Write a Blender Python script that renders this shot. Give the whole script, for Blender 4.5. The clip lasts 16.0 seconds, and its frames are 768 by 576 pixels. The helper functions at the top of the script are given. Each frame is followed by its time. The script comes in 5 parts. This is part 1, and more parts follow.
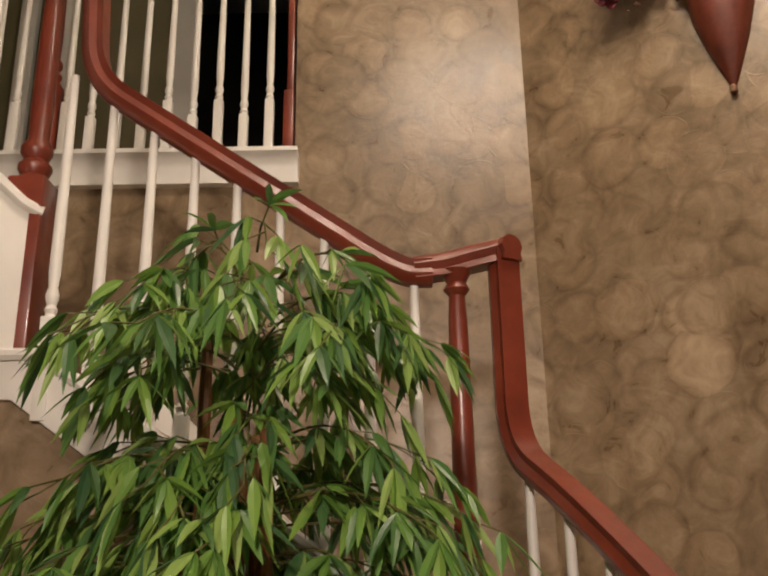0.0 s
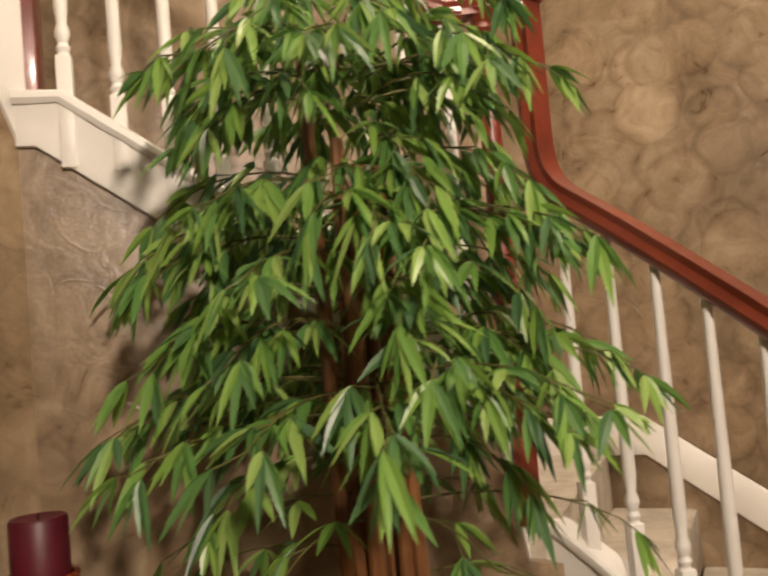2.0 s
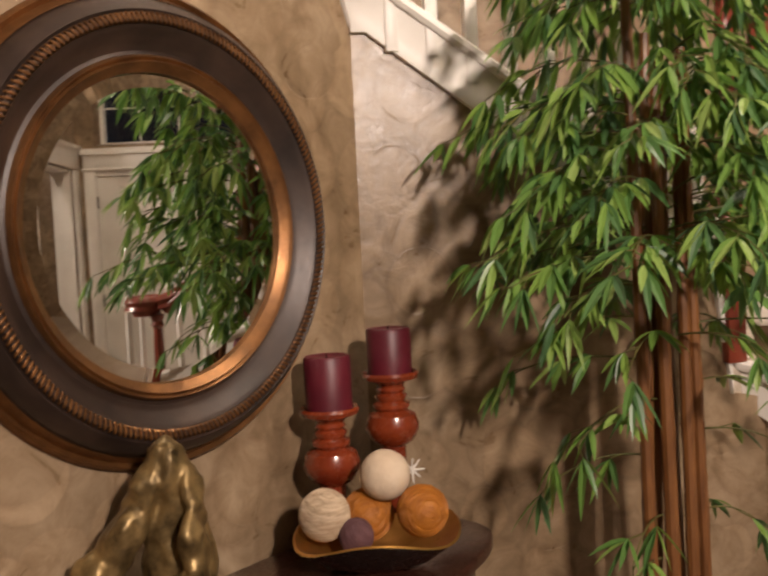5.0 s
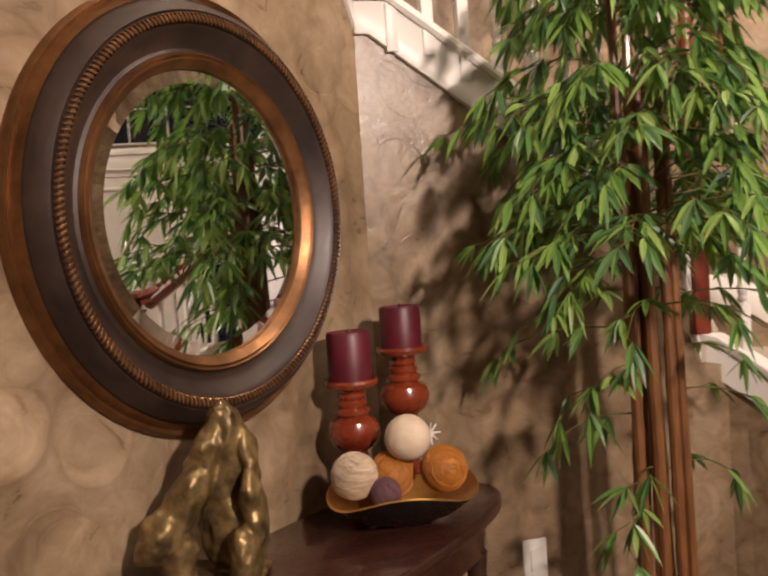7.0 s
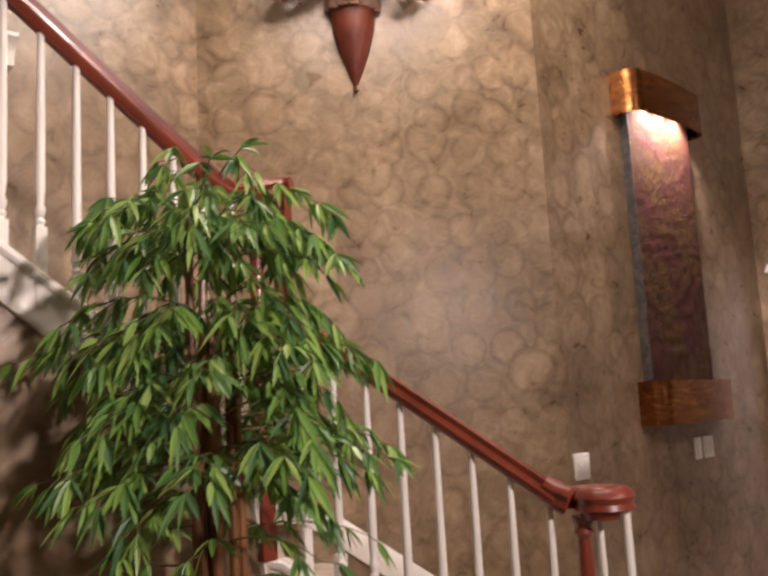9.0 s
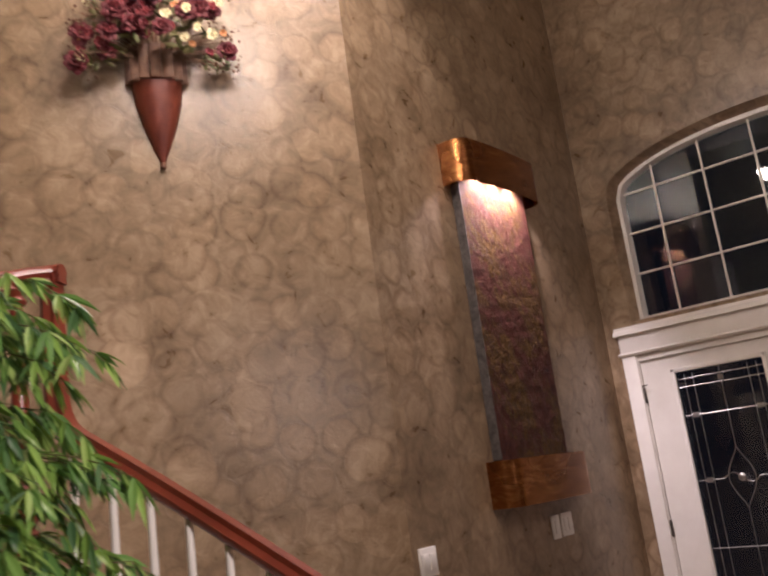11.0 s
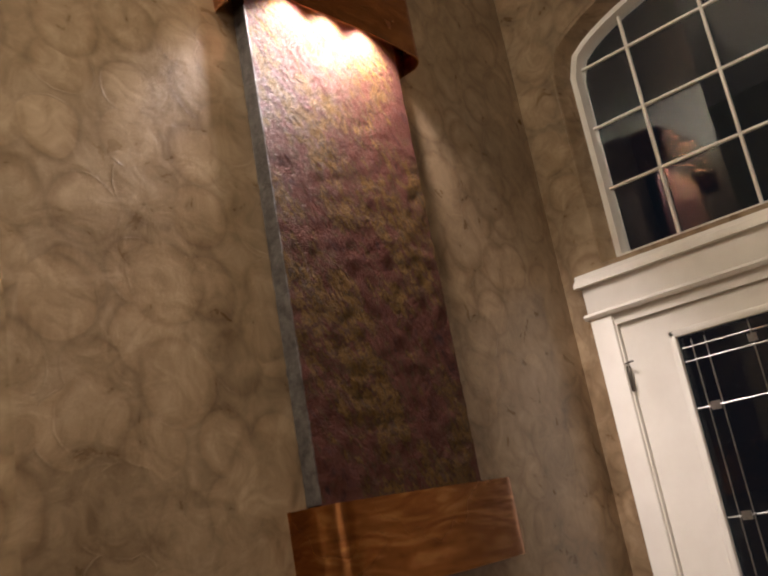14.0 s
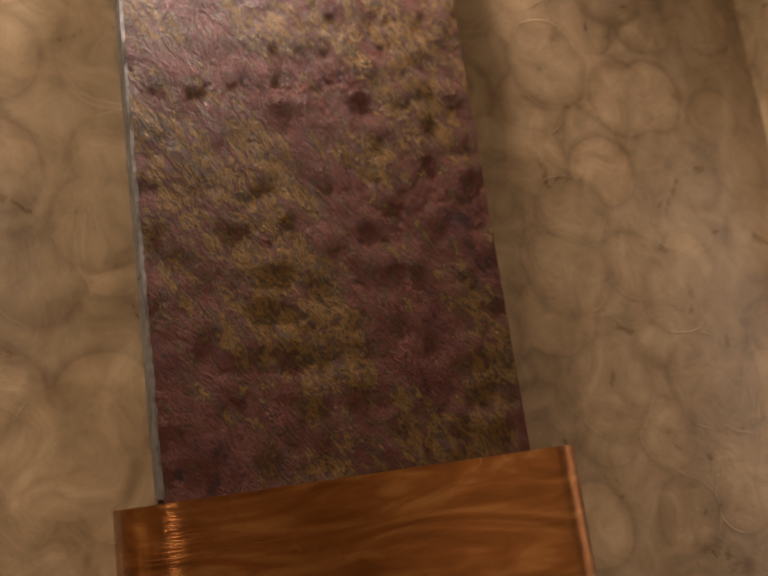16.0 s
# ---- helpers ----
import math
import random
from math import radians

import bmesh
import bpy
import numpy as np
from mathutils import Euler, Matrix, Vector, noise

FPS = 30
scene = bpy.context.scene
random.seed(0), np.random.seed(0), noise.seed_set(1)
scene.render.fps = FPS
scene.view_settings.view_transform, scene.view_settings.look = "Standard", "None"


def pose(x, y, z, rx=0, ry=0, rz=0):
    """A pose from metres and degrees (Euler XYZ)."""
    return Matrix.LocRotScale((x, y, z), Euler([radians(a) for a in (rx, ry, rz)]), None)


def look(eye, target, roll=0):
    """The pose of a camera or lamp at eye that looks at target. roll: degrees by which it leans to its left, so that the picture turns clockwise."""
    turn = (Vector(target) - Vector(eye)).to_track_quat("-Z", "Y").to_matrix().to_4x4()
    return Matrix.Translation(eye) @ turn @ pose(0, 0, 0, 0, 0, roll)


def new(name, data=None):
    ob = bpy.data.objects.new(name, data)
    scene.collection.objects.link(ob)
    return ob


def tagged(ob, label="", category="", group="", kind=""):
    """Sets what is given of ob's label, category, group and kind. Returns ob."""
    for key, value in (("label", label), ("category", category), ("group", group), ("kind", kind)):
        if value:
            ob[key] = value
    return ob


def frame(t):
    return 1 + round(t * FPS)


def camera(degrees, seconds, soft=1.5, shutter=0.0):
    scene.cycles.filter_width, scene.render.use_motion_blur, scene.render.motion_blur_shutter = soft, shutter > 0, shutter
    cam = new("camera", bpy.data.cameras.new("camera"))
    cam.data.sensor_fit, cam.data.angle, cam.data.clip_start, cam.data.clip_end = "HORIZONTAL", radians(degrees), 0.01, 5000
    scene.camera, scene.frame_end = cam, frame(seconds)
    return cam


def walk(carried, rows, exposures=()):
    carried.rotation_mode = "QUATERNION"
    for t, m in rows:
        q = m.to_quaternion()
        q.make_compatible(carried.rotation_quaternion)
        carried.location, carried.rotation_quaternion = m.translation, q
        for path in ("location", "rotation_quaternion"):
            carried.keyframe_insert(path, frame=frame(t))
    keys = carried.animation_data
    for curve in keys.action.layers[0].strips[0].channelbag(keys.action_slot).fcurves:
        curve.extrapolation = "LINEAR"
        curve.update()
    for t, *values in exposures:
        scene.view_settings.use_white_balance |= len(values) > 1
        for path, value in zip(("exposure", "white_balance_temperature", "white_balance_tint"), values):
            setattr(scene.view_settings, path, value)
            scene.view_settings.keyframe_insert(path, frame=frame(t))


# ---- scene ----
cam = camera(48.3, 16.0, soft=2.2, shutter=0.4)
# seconds, x, y, z, yaw, pitch, roll
ROWS = [
    (0.0, -0.013, -0.061, 1.606, 0.19, 17.65, 0.87),
    (0.5, -0.060, -0.055, 1.579, 0.20, 15.27, 0.20),
    (1.0, -0.168, -0.072, 1.521, 1.43, 7.19, 1.83),
    (1.5, -0.319, -0.085, 1.509, -3.88, 5.58, 0.83),
    (2.0, -0.547, -0.039, 1.509, -12.55, 3.13, 4.95),
    (2.5, -0.632, -0.055, 1.486, -11.54, 2.07, 4.25),
    (3.0, -0.689, -0.183, 1.475, -10.68, -0.54, 4.49),
    (3.5, -0.768, -0.243, 1.462, -9.51, -2.88, 4.28),
    (4.0, -0.943, -0.268, 1.450, -11.84, -3.34, 3.18),
    (4.5, -1.146, -0.298, 1.455, -13.28, -3.63, 3.54),
    (5.0, -1.235, -0.309, 1.432, -11.48, -2.98, 2.79),
    (5.2, -1.214, -0.332, 1.407, -6.92, -3.08, 2.07),
    (7.3, -1.531, -0.422, 1.391, -20.42, -2.46, 3.43),
    (7.5, -1.555, -0.389, 1.448, -23.81, -1.38, 2.91),
    (8.0, -1.551, -0.392, 1.460, -31.91, 3.56, 2.20),
    (8.5, -1.523, -0.439, 1.467, -37.68, 6.03, 2.15),
    (9.0, -1.472, -0.480, 1.489, -43.55, 8.47, 3.05),
    (9.5, -1.459, -0.499, 1.518, -45.24, 11.07, 4.58),
    (10.0, -1.451, -0.518, 1.539, -46.97, 14.82, 6.76),
    (10.2, -1.424, -0.518, 1.540, -48.19, 15.06, 6.97),
]
# seconds, eye, target, roll: the walk up to the fountain
CLOSE = [
    (12.3, (-0.150, -0.222, 1.548), (1.423, 0.958, 1.915), -6.9),
    (12.5, (-0.012, -0.145, 1.536), (1.569, 1.019, 1.918), -6.9),
    (13.0, (0.378, -0.004, 1.529), (1.988, 1.100, 1.967), -8.7),
    (13.5, (0.688, 0.061, 1.529), (2.203, 1.296, 1.954), -8.1),
    (14.0, (1.017, 0.155, 1.526), (2.494, 1.400, 2.044), -10.5),
    (14.5, (1.321, 0.250, 1.534), (2.715, 1.563, 2.111), -12.0),
    (15.0, (1.680, 0.340, 1.546), (2.974, 1.795, 2.010), -9.4),
    (15.5, (1.980, 0.310, 1.540), (3.090, 1.890, 2.000), -12.4),
    (16.0, (2.255, 0.375, 1.590), (3.105, 2.140, 2.000), -8.2),
]
EXPOSURES = [(0.0, -0.25, 6350, 13), (0.5, -0.28, 6350, 12), (1.5, 0.2, 6450, 10), (2.5, 0.45, 6300, 11), (4.5, 0.56, 6300, 15), (5.0, 0.57, 6250, 16), (7.5, 0.7, 6150, 20), (8.5, 0.5, 5950, 21), (9.5, 0.32, 5850, 21), (10.2, 0.25, 5800, 22),
             (12.3, 0.02, 5700, 22), (13.5, 0.2, 5850, 16), (14.5, 0.42, 6350, 4), (15.2, 0.6, 6550, 4), (16.0, 1.02, 6600, 9)]
walk(cam, [(t, pose(x, y, z, 90 + pitch, roll, yaw)) for t, x, y, z, yaw, pitch, roll in ROWS] + [(t, look(eye, target, roll)) for t, eye, target, roll in CLOSE], EXPOSURES)

# ---- world and lamps ----
world = bpy.data.worlds.new("night")
scene.world = world
world.use_nodes = True
world.node_tree.nodes["Background"].inputs[0].default_value = (0.02, 0.025, 0.035, 1)
world.node_tree.nodes["Background"].inputs[1].default_value = 0.15


def lamp(name, kind, place, watts, colour, radius=0.05, target=None, angle=90, blend=0.5):
    data = bpy.data.lights.new(name, kind)
    data.energy, data.color, data.shadow_soft_size = watts, colour, radius
    if kind == "SPOT":
        data.spot_size, data.spot_blend = radians(angle), blend
    ob = new(name, data)
    ob.matrix_world = look(place, target) if target else Matrix.Translation(place)
    return ob


WARM = (1.0, 0.82, 0.65)
CHANDELIER = Vector((0.5, 1.1, 4.0))
# added fill point in mid-air without a fitting, for the fountain and door walls
lamp("foyer_fill", "POINT", (1.5, -1.0, 2.95), 35, WARM, 0.08)
# unseen fill spot added behind the camera, its cone kept to the stair side
lamp("room_fill", "SPOT", (-0.2, -1.9, 2.6), 350, WARM, 0.12, (-0.6, 1.6, 1.5), 74, 0.95)
lamp("ceiling_light", "SPOT", (1.2, 0.6, 5.2), 175, WARM, 0.06, (1.5, 1.75, 3.2), 65, 0.8)
for lx in (2.66, 2.82, 2.98):
    lamp("fountain_light", "SPOT", (lx, 1.655, 3.085), 48, (1.0, 0.82, 0.74), 0.02, (lx, 1.74, 2.5), 125, 0.8)


# ---- materials ----
def material(name):
    m = bpy.data.materials.new(name)
    m.use_nodes = True
    return m, m.node_tree.nodes, m.node_tree.links, m.node_tree.nodes["Principled BSDF"]


def ramp(nodes, stops):
    r = nodes.new("ShaderNodeValToRGB")
    while len(r.color_ramp.elements) < len(stops):
        r.color_ramp.elements.new(0.5)
    for e, (at, c) in zip(r.color_ramp.elements, stops):
        e.position, e.color = at, (*c, 1)
    return r


def noise_node(nodes, links, scale, detail=4, rough=0.55, coords=None, distortion=0.0):
    n = nodes.new("ShaderNodeTexNoise")
    n.inputs["Scale"].default_value, n.inputs["Detail"].default_value = scale, detail
    n.inputs["Roughness"].default_value, n.inputs["Distortion"].default_value = rough, distortion
    if coords:
        links.new(coords, n.inputs["Vector"])
    return n


def maths(nodes, links, op, a, b=None, clamp=False):
    n = nodes.new("ShaderNodeMath")
    n.operation, n.use_clamp = op, clamp
    for i, v in enumerate((a, b)):
        if v is None:
            continue
        if isinstance(v, (int, float)):
            n.inputs[i].default_value = v
        else:
            links.new(v, n.inputs[i])
    return n.outputs[0]


def bump(nodes, links, bsdf, height, strength, distance=0.01, normal=None):
    b = nodes.new("ShaderNodeBump")
    b.inputs["Strength"].default_value, b.inputs["Distance"].default_value = strength, distance
    links.new(height, b.inputs["Height"])
    if normal:
        links.new(normal, b.inputs["Normal"])
    links.new(b.outputs[0], bsdf.inputs["Normal"])
    return b.outputs[0]


def simple(name, dark, light, scale=8.0, rough=0.5, metal=0.0, bump_strength=0.1, bump_scale=60.0, coat=0.0, stretch=None):
    """A surface that varies between two colours, with a finer grain on it."""
    m, nodes, links, bsdf = material(name)
    co = nodes.new("ShaderNodeTexCoord")
    vec = co.outputs["Object"]
    if stretch:
        mp = nodes.new("ShaderNodeMapping")
        mp.inputs["Scale"].default_value = stretch
        links.new(vec, mp.inputs["Vector"])
        vec = mp.outputs[0]
    n = noise_node(nodes, links, scale, 5, 0.6, vec)
    r = ramp(nodes, [(0.3, dark), (0.7, light)])
    links.new(n.outputs["Fac"], r.inputs["Fac"])
    links.new(r.outputs[0], bsdf.inputs["Base Color"])
    fine = noise_node(nodes, links, bump_scale, 4, 0.6, vec)
    rr = maths(nodes, links, "MULTIPLY_ADD", fine.outputs["Fac"], 0.25)
    rr.node.inputs[2].default_value = rough - 0.12
    links.new(rr, bsdf.inputs["Roughness"])
    bsdf.inputs["Metallic"].default_value = metal
    bsdf.inputs["Coat Weight"].default_value = coat
    bsdf.inputs["Coat Roughness"].default_value = 0.12
    bump(nodes, links, bsdf, fine.outputs["Fac"], bump_strength, 0.003)
    return m


def plaster_material():
    """Glazed faux plaster: mottled taupe, trowelled in rounded patches with faint ring edges."""
    m, nodes, links, bsdf = material("faux_plaster")
    geo = nodes.new("ShaderNodeNewGeometry")
    pos = geo.outputs["Position"]
    # wall coordinates: along the wall and up it
    side = nodes.new("ShaderNodeVectorMath")
    side.operation = "CROSS_PRODUCT"
    side.inputs[1].default_value = (0, 0, 1)
    links.new(geo.outputs["True Normal"], side.inputs[0])
    along = nodes.new("ShaderNodeVectorMath")
    along.operation = "DOT_PRODUCT"
    links.new(side.outputs[0], along.inputs[0])
    links.new(pos, along.inputs[1])
    xyz = nodes.new("ShaderNodeSeparateXYZ")
    links.new(pos, xyz.inputs[0])
    flat = nodes.new("ShaderNodeCombineXYZ")
    links.new(along.outputs["Value"], flat.inputs[0])
    links.new(xyz.outputs[2], flat.inputs[1])
    warp = noise_node(nodes, links, 6.0, 3, 0.5, pos)
    mix = nodes.new("ShaderNodeMix")
    mix.data_type = "VECTOR"
    mix.inputs["Factor"].default_value = 0.045
    links.new(flat.outputs[0], mix.inputs[4])
    links.new(warp.outputs["Color"], mix.inputs[5])
    vec = mix.outputs[1]
    big = noise_node(nodes, links, 2.2, 6, 0.62, pos, 0.6)
    mid = noise_node(nodes, links, 11.0, 5, 0.65, pos, 1.0)
    fine = noise_node(nodes, links, 45.0, 6, 0.7, pos, 0.8)
    tone = maths(nodes, links, "ADD", maths(nodes, links, "MULTIPLY", big.outputs["Fac"], 0.55), maths(nodes, links, "MULTIPLY", mid.outputs["Fac"], 0.45))
    base = ramp(nodes, [(0.34, (0.140, 0.092, 0.050)), (0.5, (0.262, 0.184, 0.110)), (0.66, (0.400, 0.300, 0.196))])
    links.new(tone, base.inputs["Fac"])
    # rows of trowelled discs; a second, looser set is laid over the first
    tone_now, shade_now, lip_now = None, None, None
    for scale, radius, shift, share in ((5.9, 0.080, 0.0, 0.0), (4.4, 0.090, 5.3, 0.42)):
        add = nodes.new("ShaderNodeVectorMath")
        add.operation = "ADD"
        add.inputs[1].default_value = (shift, shift * 0.7, shift * 1.3)
        links.new(vec, add.inputs[0])
        v = nodes.new("ShaderNodeTexVoronoi")
        v.voronoi_dimensions = "2D"
        v.inputs["Scale"].default_value, v.inputs["Randomness"].default_value = scale, 0.55
        links.new(add.outputs[0], v.inputs["Vector"])
        tint = nodes.new("ShaderNodeSeparateColor")
        links.new(v.outputs["Color"], tint.inputs[0])
        size = maths(nodes, links, "MULTIPLY_ADD", tint.outputs[1], 0.022)
        size.node.inputs[2].default_value = radius - 0.011
        depth = maths(nodes, links, "SUBTRACT", size, maths(nodes, links, "DIVIDE", v.outputs["Distance"], scale))
        laid = maths(nodes, links, "GREATER_THAN", tint.outputs[2], share)
        inside = maths(nodes, links, "MULTIPLY", maths(nodes, links, "DIVIDE", depth, 0.004, True), laid)
        reach = maths(nodes, links, "MAXIMUM", maths(nodes, links, "DIVIDE", depth, 0.027), maths(nodes, links, "DIVIDE", depth, -0.016))
        fade = maths(nodes, links, "MULTIPLY", maths(nodes, links, "SUBTRACT", 1.0, reach, True), laid)
        lip = maths(nodes, links, "MULTIPLY", maths(nodes, links, "SUBTRACT", 1.0, maths(nodes, links, "DIVIDE", maths(nodes, links, "ABSOLUTE", depth), 0.0028), True), laid)
        if tone_now is None:
            tone_now, shade_now, lip_now = maths(nodes, links, "MULTIPLY", tint.outputs[0], inside), fade, lip
        else:
            keep = maths(nodes, links, "SUBTRACT", 1.0, inside)
            tone_now = maths(nodes, links, "ADD", maths(nodes, links, "MULTIPLY", tone_now, keep), maths(nodes, links, "MULTIPLY", tint.outputs[0], inside))
            shade_now = maths(nodes, links, "MAXIMUM", maths(nodes, links, "MULTIPLY", shade_now, keep), fade)
            lip_now = maths(nodes, links, "MAXIMUM", maths(nodes, links, "MULTIPLY", lip_now, keep), lip)
    patch = noise_node(nodes, links, 7.0, 3, 0.6, pos)
    gate = maths(nodes, links, "MULTIPLY", maths(nodes, links, "SUBTRACT", patch.outputs["Fac"], 0.50), 5.0, True)
    worn = noise_node(nodes, links, 5.0, 3, 0.6, pos, 0.5)
    gate2 = maths(nodes, links, "MULTIPLY", maths(nodes, links, "SUBTRACT", worn.outputs["Fac"], 0.34), 4.0, True)
    rings = maths(nodes, links, "MULTIPLY", lip_now, gate)
    soft = maths(nodes, links, "MULTIPLY", shade_now, gate2)
    value = nodes.new("ShaderNodeHueSaturation")
    lift = maths(nodes, links, "MULTIPLY_ADD", tone_now, 0.24)
    lift.node.inputs[2].default_value = 0.90
    links.new(lift, value.inputs["Value"])
    links.new(base.outputs[0], value.inputs["Color"])
    darkmix = nodes.new("ShaderNodeMix")
    darkmix.data_type, darkmix.blend_type = "RGBA", "MULTIPLY"
    darkmix.inputs[7].default_value = (0.50, 0.42, 0.34, 1)
    links.new(maths(nodes, links, "MULTIPLY", soft, 0.60), darkmix.inputs[0])
    links.new(value.outputs[0], darkmix.inputs[6])
    lightmix = nodes.new("ShaderNodeMix")
    lightmix.data_type, lightmix.blend_type = "RGBA", "MIX"
    lightmix.inputs[7].default_value = (0.44, 0.35, 0.25, 1)
    links.new(maths(nodes, links, "MULTIPLY", rings, 0.30), lightmix.inputs[0])
    links.new(darkmix.outputs[2], lightmix.inputs[6])
    links.new(lightmix.outputs[2], bsdf.inputs["Base Color"])
    rough = maths(nodes, links, "MULTIPLY_ADD", mid.outputs["Fac"], 0.30)
    rough.node.inputs[2].default_value = 0.17
    links.new(rough, bsdf.inputs["Roughness"])
    h = maths(nodes, links, "ADD", maths(nodes, links, "MULTIPLY", rings, 0.28), maths(nodes, links, "ADD", maths(nodes, links, "MULTIPLY", fine.outputs["Fac"], 0.28), maths(nodes, links, "MULTIPLY", mid.outputs["Fac"], 0.7)))
    bump(nodes, links, bsdf, h, 0.42, 0.006)
    return m


def slate_material():
    m, nodes, links, bsdf = material("wet_slate")
    co = nodes.new("ShaderNodeTexCoord")
    mp = nodes.new("ShaderNodeMapping")
    mp.vector_type = "TEXTURE"
    mp.inputs["Rotation"].default_value = (0, radians(-32), 0)
    mp.inputs["Scale"].default_value = (0.55, 1.0, 1.1)
    links.new(co.outputs["Object"], mp.inputs["Vector"])
    a = noise_node(nodes, links, 3.2, 4, 0.55, mp.outputs[0], 0.8)
    grit = noise_node(nodes, links, 26.0, 7, 0.75, mp.outputs[0], 0.6)
    both = maths(nodes, links, "ADD", maths(nodes, links, "MULTIPLY", a.outputs["Fac"], 0.40), maths(nodes, links, "MULTIPLY", grit.outputs["Fac"], 0.60))
    r = ramp(nodes, [(0.36, (0.034, 0.021, 0.022)), (0.43, (0.078, 0.031, 0.027)), (0.48, (0.094, 0.037, 0.027)), (0.515, (0.046, 0.030, 0.024)), (0.56, (0.140, 0.078, 0.024)), (0.60, (0.050, 0.037, 0.023)), (0.68, (0.086, 0.036, 0.034))])
    links.new(both, r.inputs["Fac"])
    links.new(r.outputs[0], bsdf.inputs["Base Color"])
    b = noise_node(nodes, links, 34.0, 9, 0.72, mp.outputs[0], 0.4)
    c = noise_node(nodes, links, 130.0, 4, 0.6, mp.outputs[0])
    h = maths(nodes, links, "ADD", b.outputs["Fac"], maths(nodes, links, "MULTIPLY", c.outputs["Fac"], 0.3))
    bump(nodes, links, bsdf, h, 0.9, 0.014)
    wet = noise_node(nodes, links, 7.0, 5, 0.6, mp.outputs[0])
    rough = maths(nodes, links, "MULTIPLY_ADD", wet.outputs["Fac"], 0.35)
    rough.node.inputs[2].default_value = 0.22
    links.new(rough, bsdf.inputs["Roughness"])
    bsdf.inputs["Specular IOR Level"].default_value = 0.02
    return m


def leaf_material():
    m, nodes, links, bsdf = material("silk_leaf")
    geo = nodes.new("ShaderNodeNewGeometry")
    r = ramp(nodes, [(0.0, (0.060, 0.135, 0.055)), (0.4, (0.120, 0.255, 0.055)), (0.75, (0.225, 0.380, 0.066)), (1.0, (0.31, 0.44, 0.12))])
    links.new(geo.outputs["Random Per Island"], r.inputs["Fac"])
    links.new(r.outputs[0], bsdf.inputs["Base Color"])
    bsdf.inputs["Roughness"].default_value = 0.34
    thin = nodes.new("ShaderNodeBsdfTranslucent")
    links.new(r.outputs[0], thin.inputs["Color"])
    both = nodes.new("ShaderNodeMixShader")
    both.inputs[0].default_value = 0.28
    links.new(bsdf.outputs[0], both.inputs[1])
    links.new(thin.outputs[0], both.inputs[2])
    links.new(both.outputs[0], nodes["Material Output"].inputs["Surface"])
    return m


def glass_material(name, rough=0.02):
    m, nodes, links, bsdf = material(name)
    bsdf.inputs["Base Color"].default_value = (0.9, 0.92, 0.92, 1)
    bsdf.inputs["Transmission Weight"].default_value = 1.0
    bsdf.inputs["Roughness"].default_value = rough
    bsdf.inputs["IOR"].default_value = 1.5
    return m


def mirror_material():
    m, nodes, links, bsdf = material("mirror_silver")
    bsdf.inputs["Base Color"].default_value = (0.86, 0.87, 0.85, 1)
    bsdf.inputs["Metallic"].default_value = 1.0
    bsdf.inputs["Roughness"].default_value = 0.015
    return m


def copper_material():
    m, nodes, links, bsdf = material("copper_sheet")
    co = nodes.new("ShaderNodeTexCoord")
    mp = nodes.new("ShaderNodeMapping")
    mp.inputs["Scale"].default_value = (0.45, 1.0, 2.2)
    links.new(co.outputs["Object"], mp.inputs["Vector"])
    n = noise_node(nodes, links, 7.0, 4, 0.55, mp.outputs[0], 2.2)
    r = ramp(nodes, [(0.32, (0.22, 0.082, 0.027)), (0.52, (0.33, 0.132, 0.042)), (0.68, (0.47, 0.225, 0.078))])
    links.new(n.outputs["Fac"], r.inputs["Fac"])
    links.new(r.outputs[0], bsdf.inputs["Base Color"])
    bsdf.inputs["Metallic"].default_value = 1.0
    smear = noise_node(nodes, links, 3.0, 3, 0.5, co.outputs["Object"])
    rough = maths(nodes, links, "MULTIPLY_ADD", smear.outputs["Fac"], 0.10)
    rough.node.inputs[2].default_value = 0.22
    links.new(rough, bsdf.inputs["Roughness"])
    brushed = nodes.new("ShaderNodeMapping")
    brushed.inputs["Scale"].default_value = (4, 4, 700)
    links.new(co.outputs["Object"], brushed.inputs["Vector"])
    lines = noise_node(nodes, links, 1.0, 2, 0.5, brushed.outputs[0])
    bump(nodes, links, bsdf, lines.outputs["Fac"], 0.55, 0.0015)
    return m


def glow_material(name, colour, strength):
    m, nodes, links, bsdf = material(name)
    bsdf.inputs["Base Color"].default_value = (0.85, 0.82, 0.75, 1)
    bsdf.inputs["Emission Color"].default_value = (*colour, 1)
    bsdf.inputs["Emission Strength"].default_value = strength
    return m


PLASTER = plaster_material()
SLATE = slate_material()
LEAF = leaf_material()
PANE = glass_material("window_glass")
MIRROR = mirror_material()
WHITE = simple("white_paint", (0.76, 0.725, 0.67), (0.85, 0.82, 0.77), 5, 0.38, 0, 0.05, 90)
CHERRY = simple("cherry_wood", (0.125, 0.020, 0.010), (0.235, 0.044, 0.020), 6, 0.36, 0, 0.03, 40, 0.25, (1, 1, 1))
POLISHED = simple("polished_cherry", (0.13, 0.017, 0.006), (0.27, 0.050, 0.014), 8, 0.26, 0, 0.03, 40, 0.7)
CARPET = simple("cream_carpet", (0.42, 0.36, 0.28), (0.62, 0.55, 0.45), 14, 0.95, 0, 0.8, 260)
COPPER = copper_material()
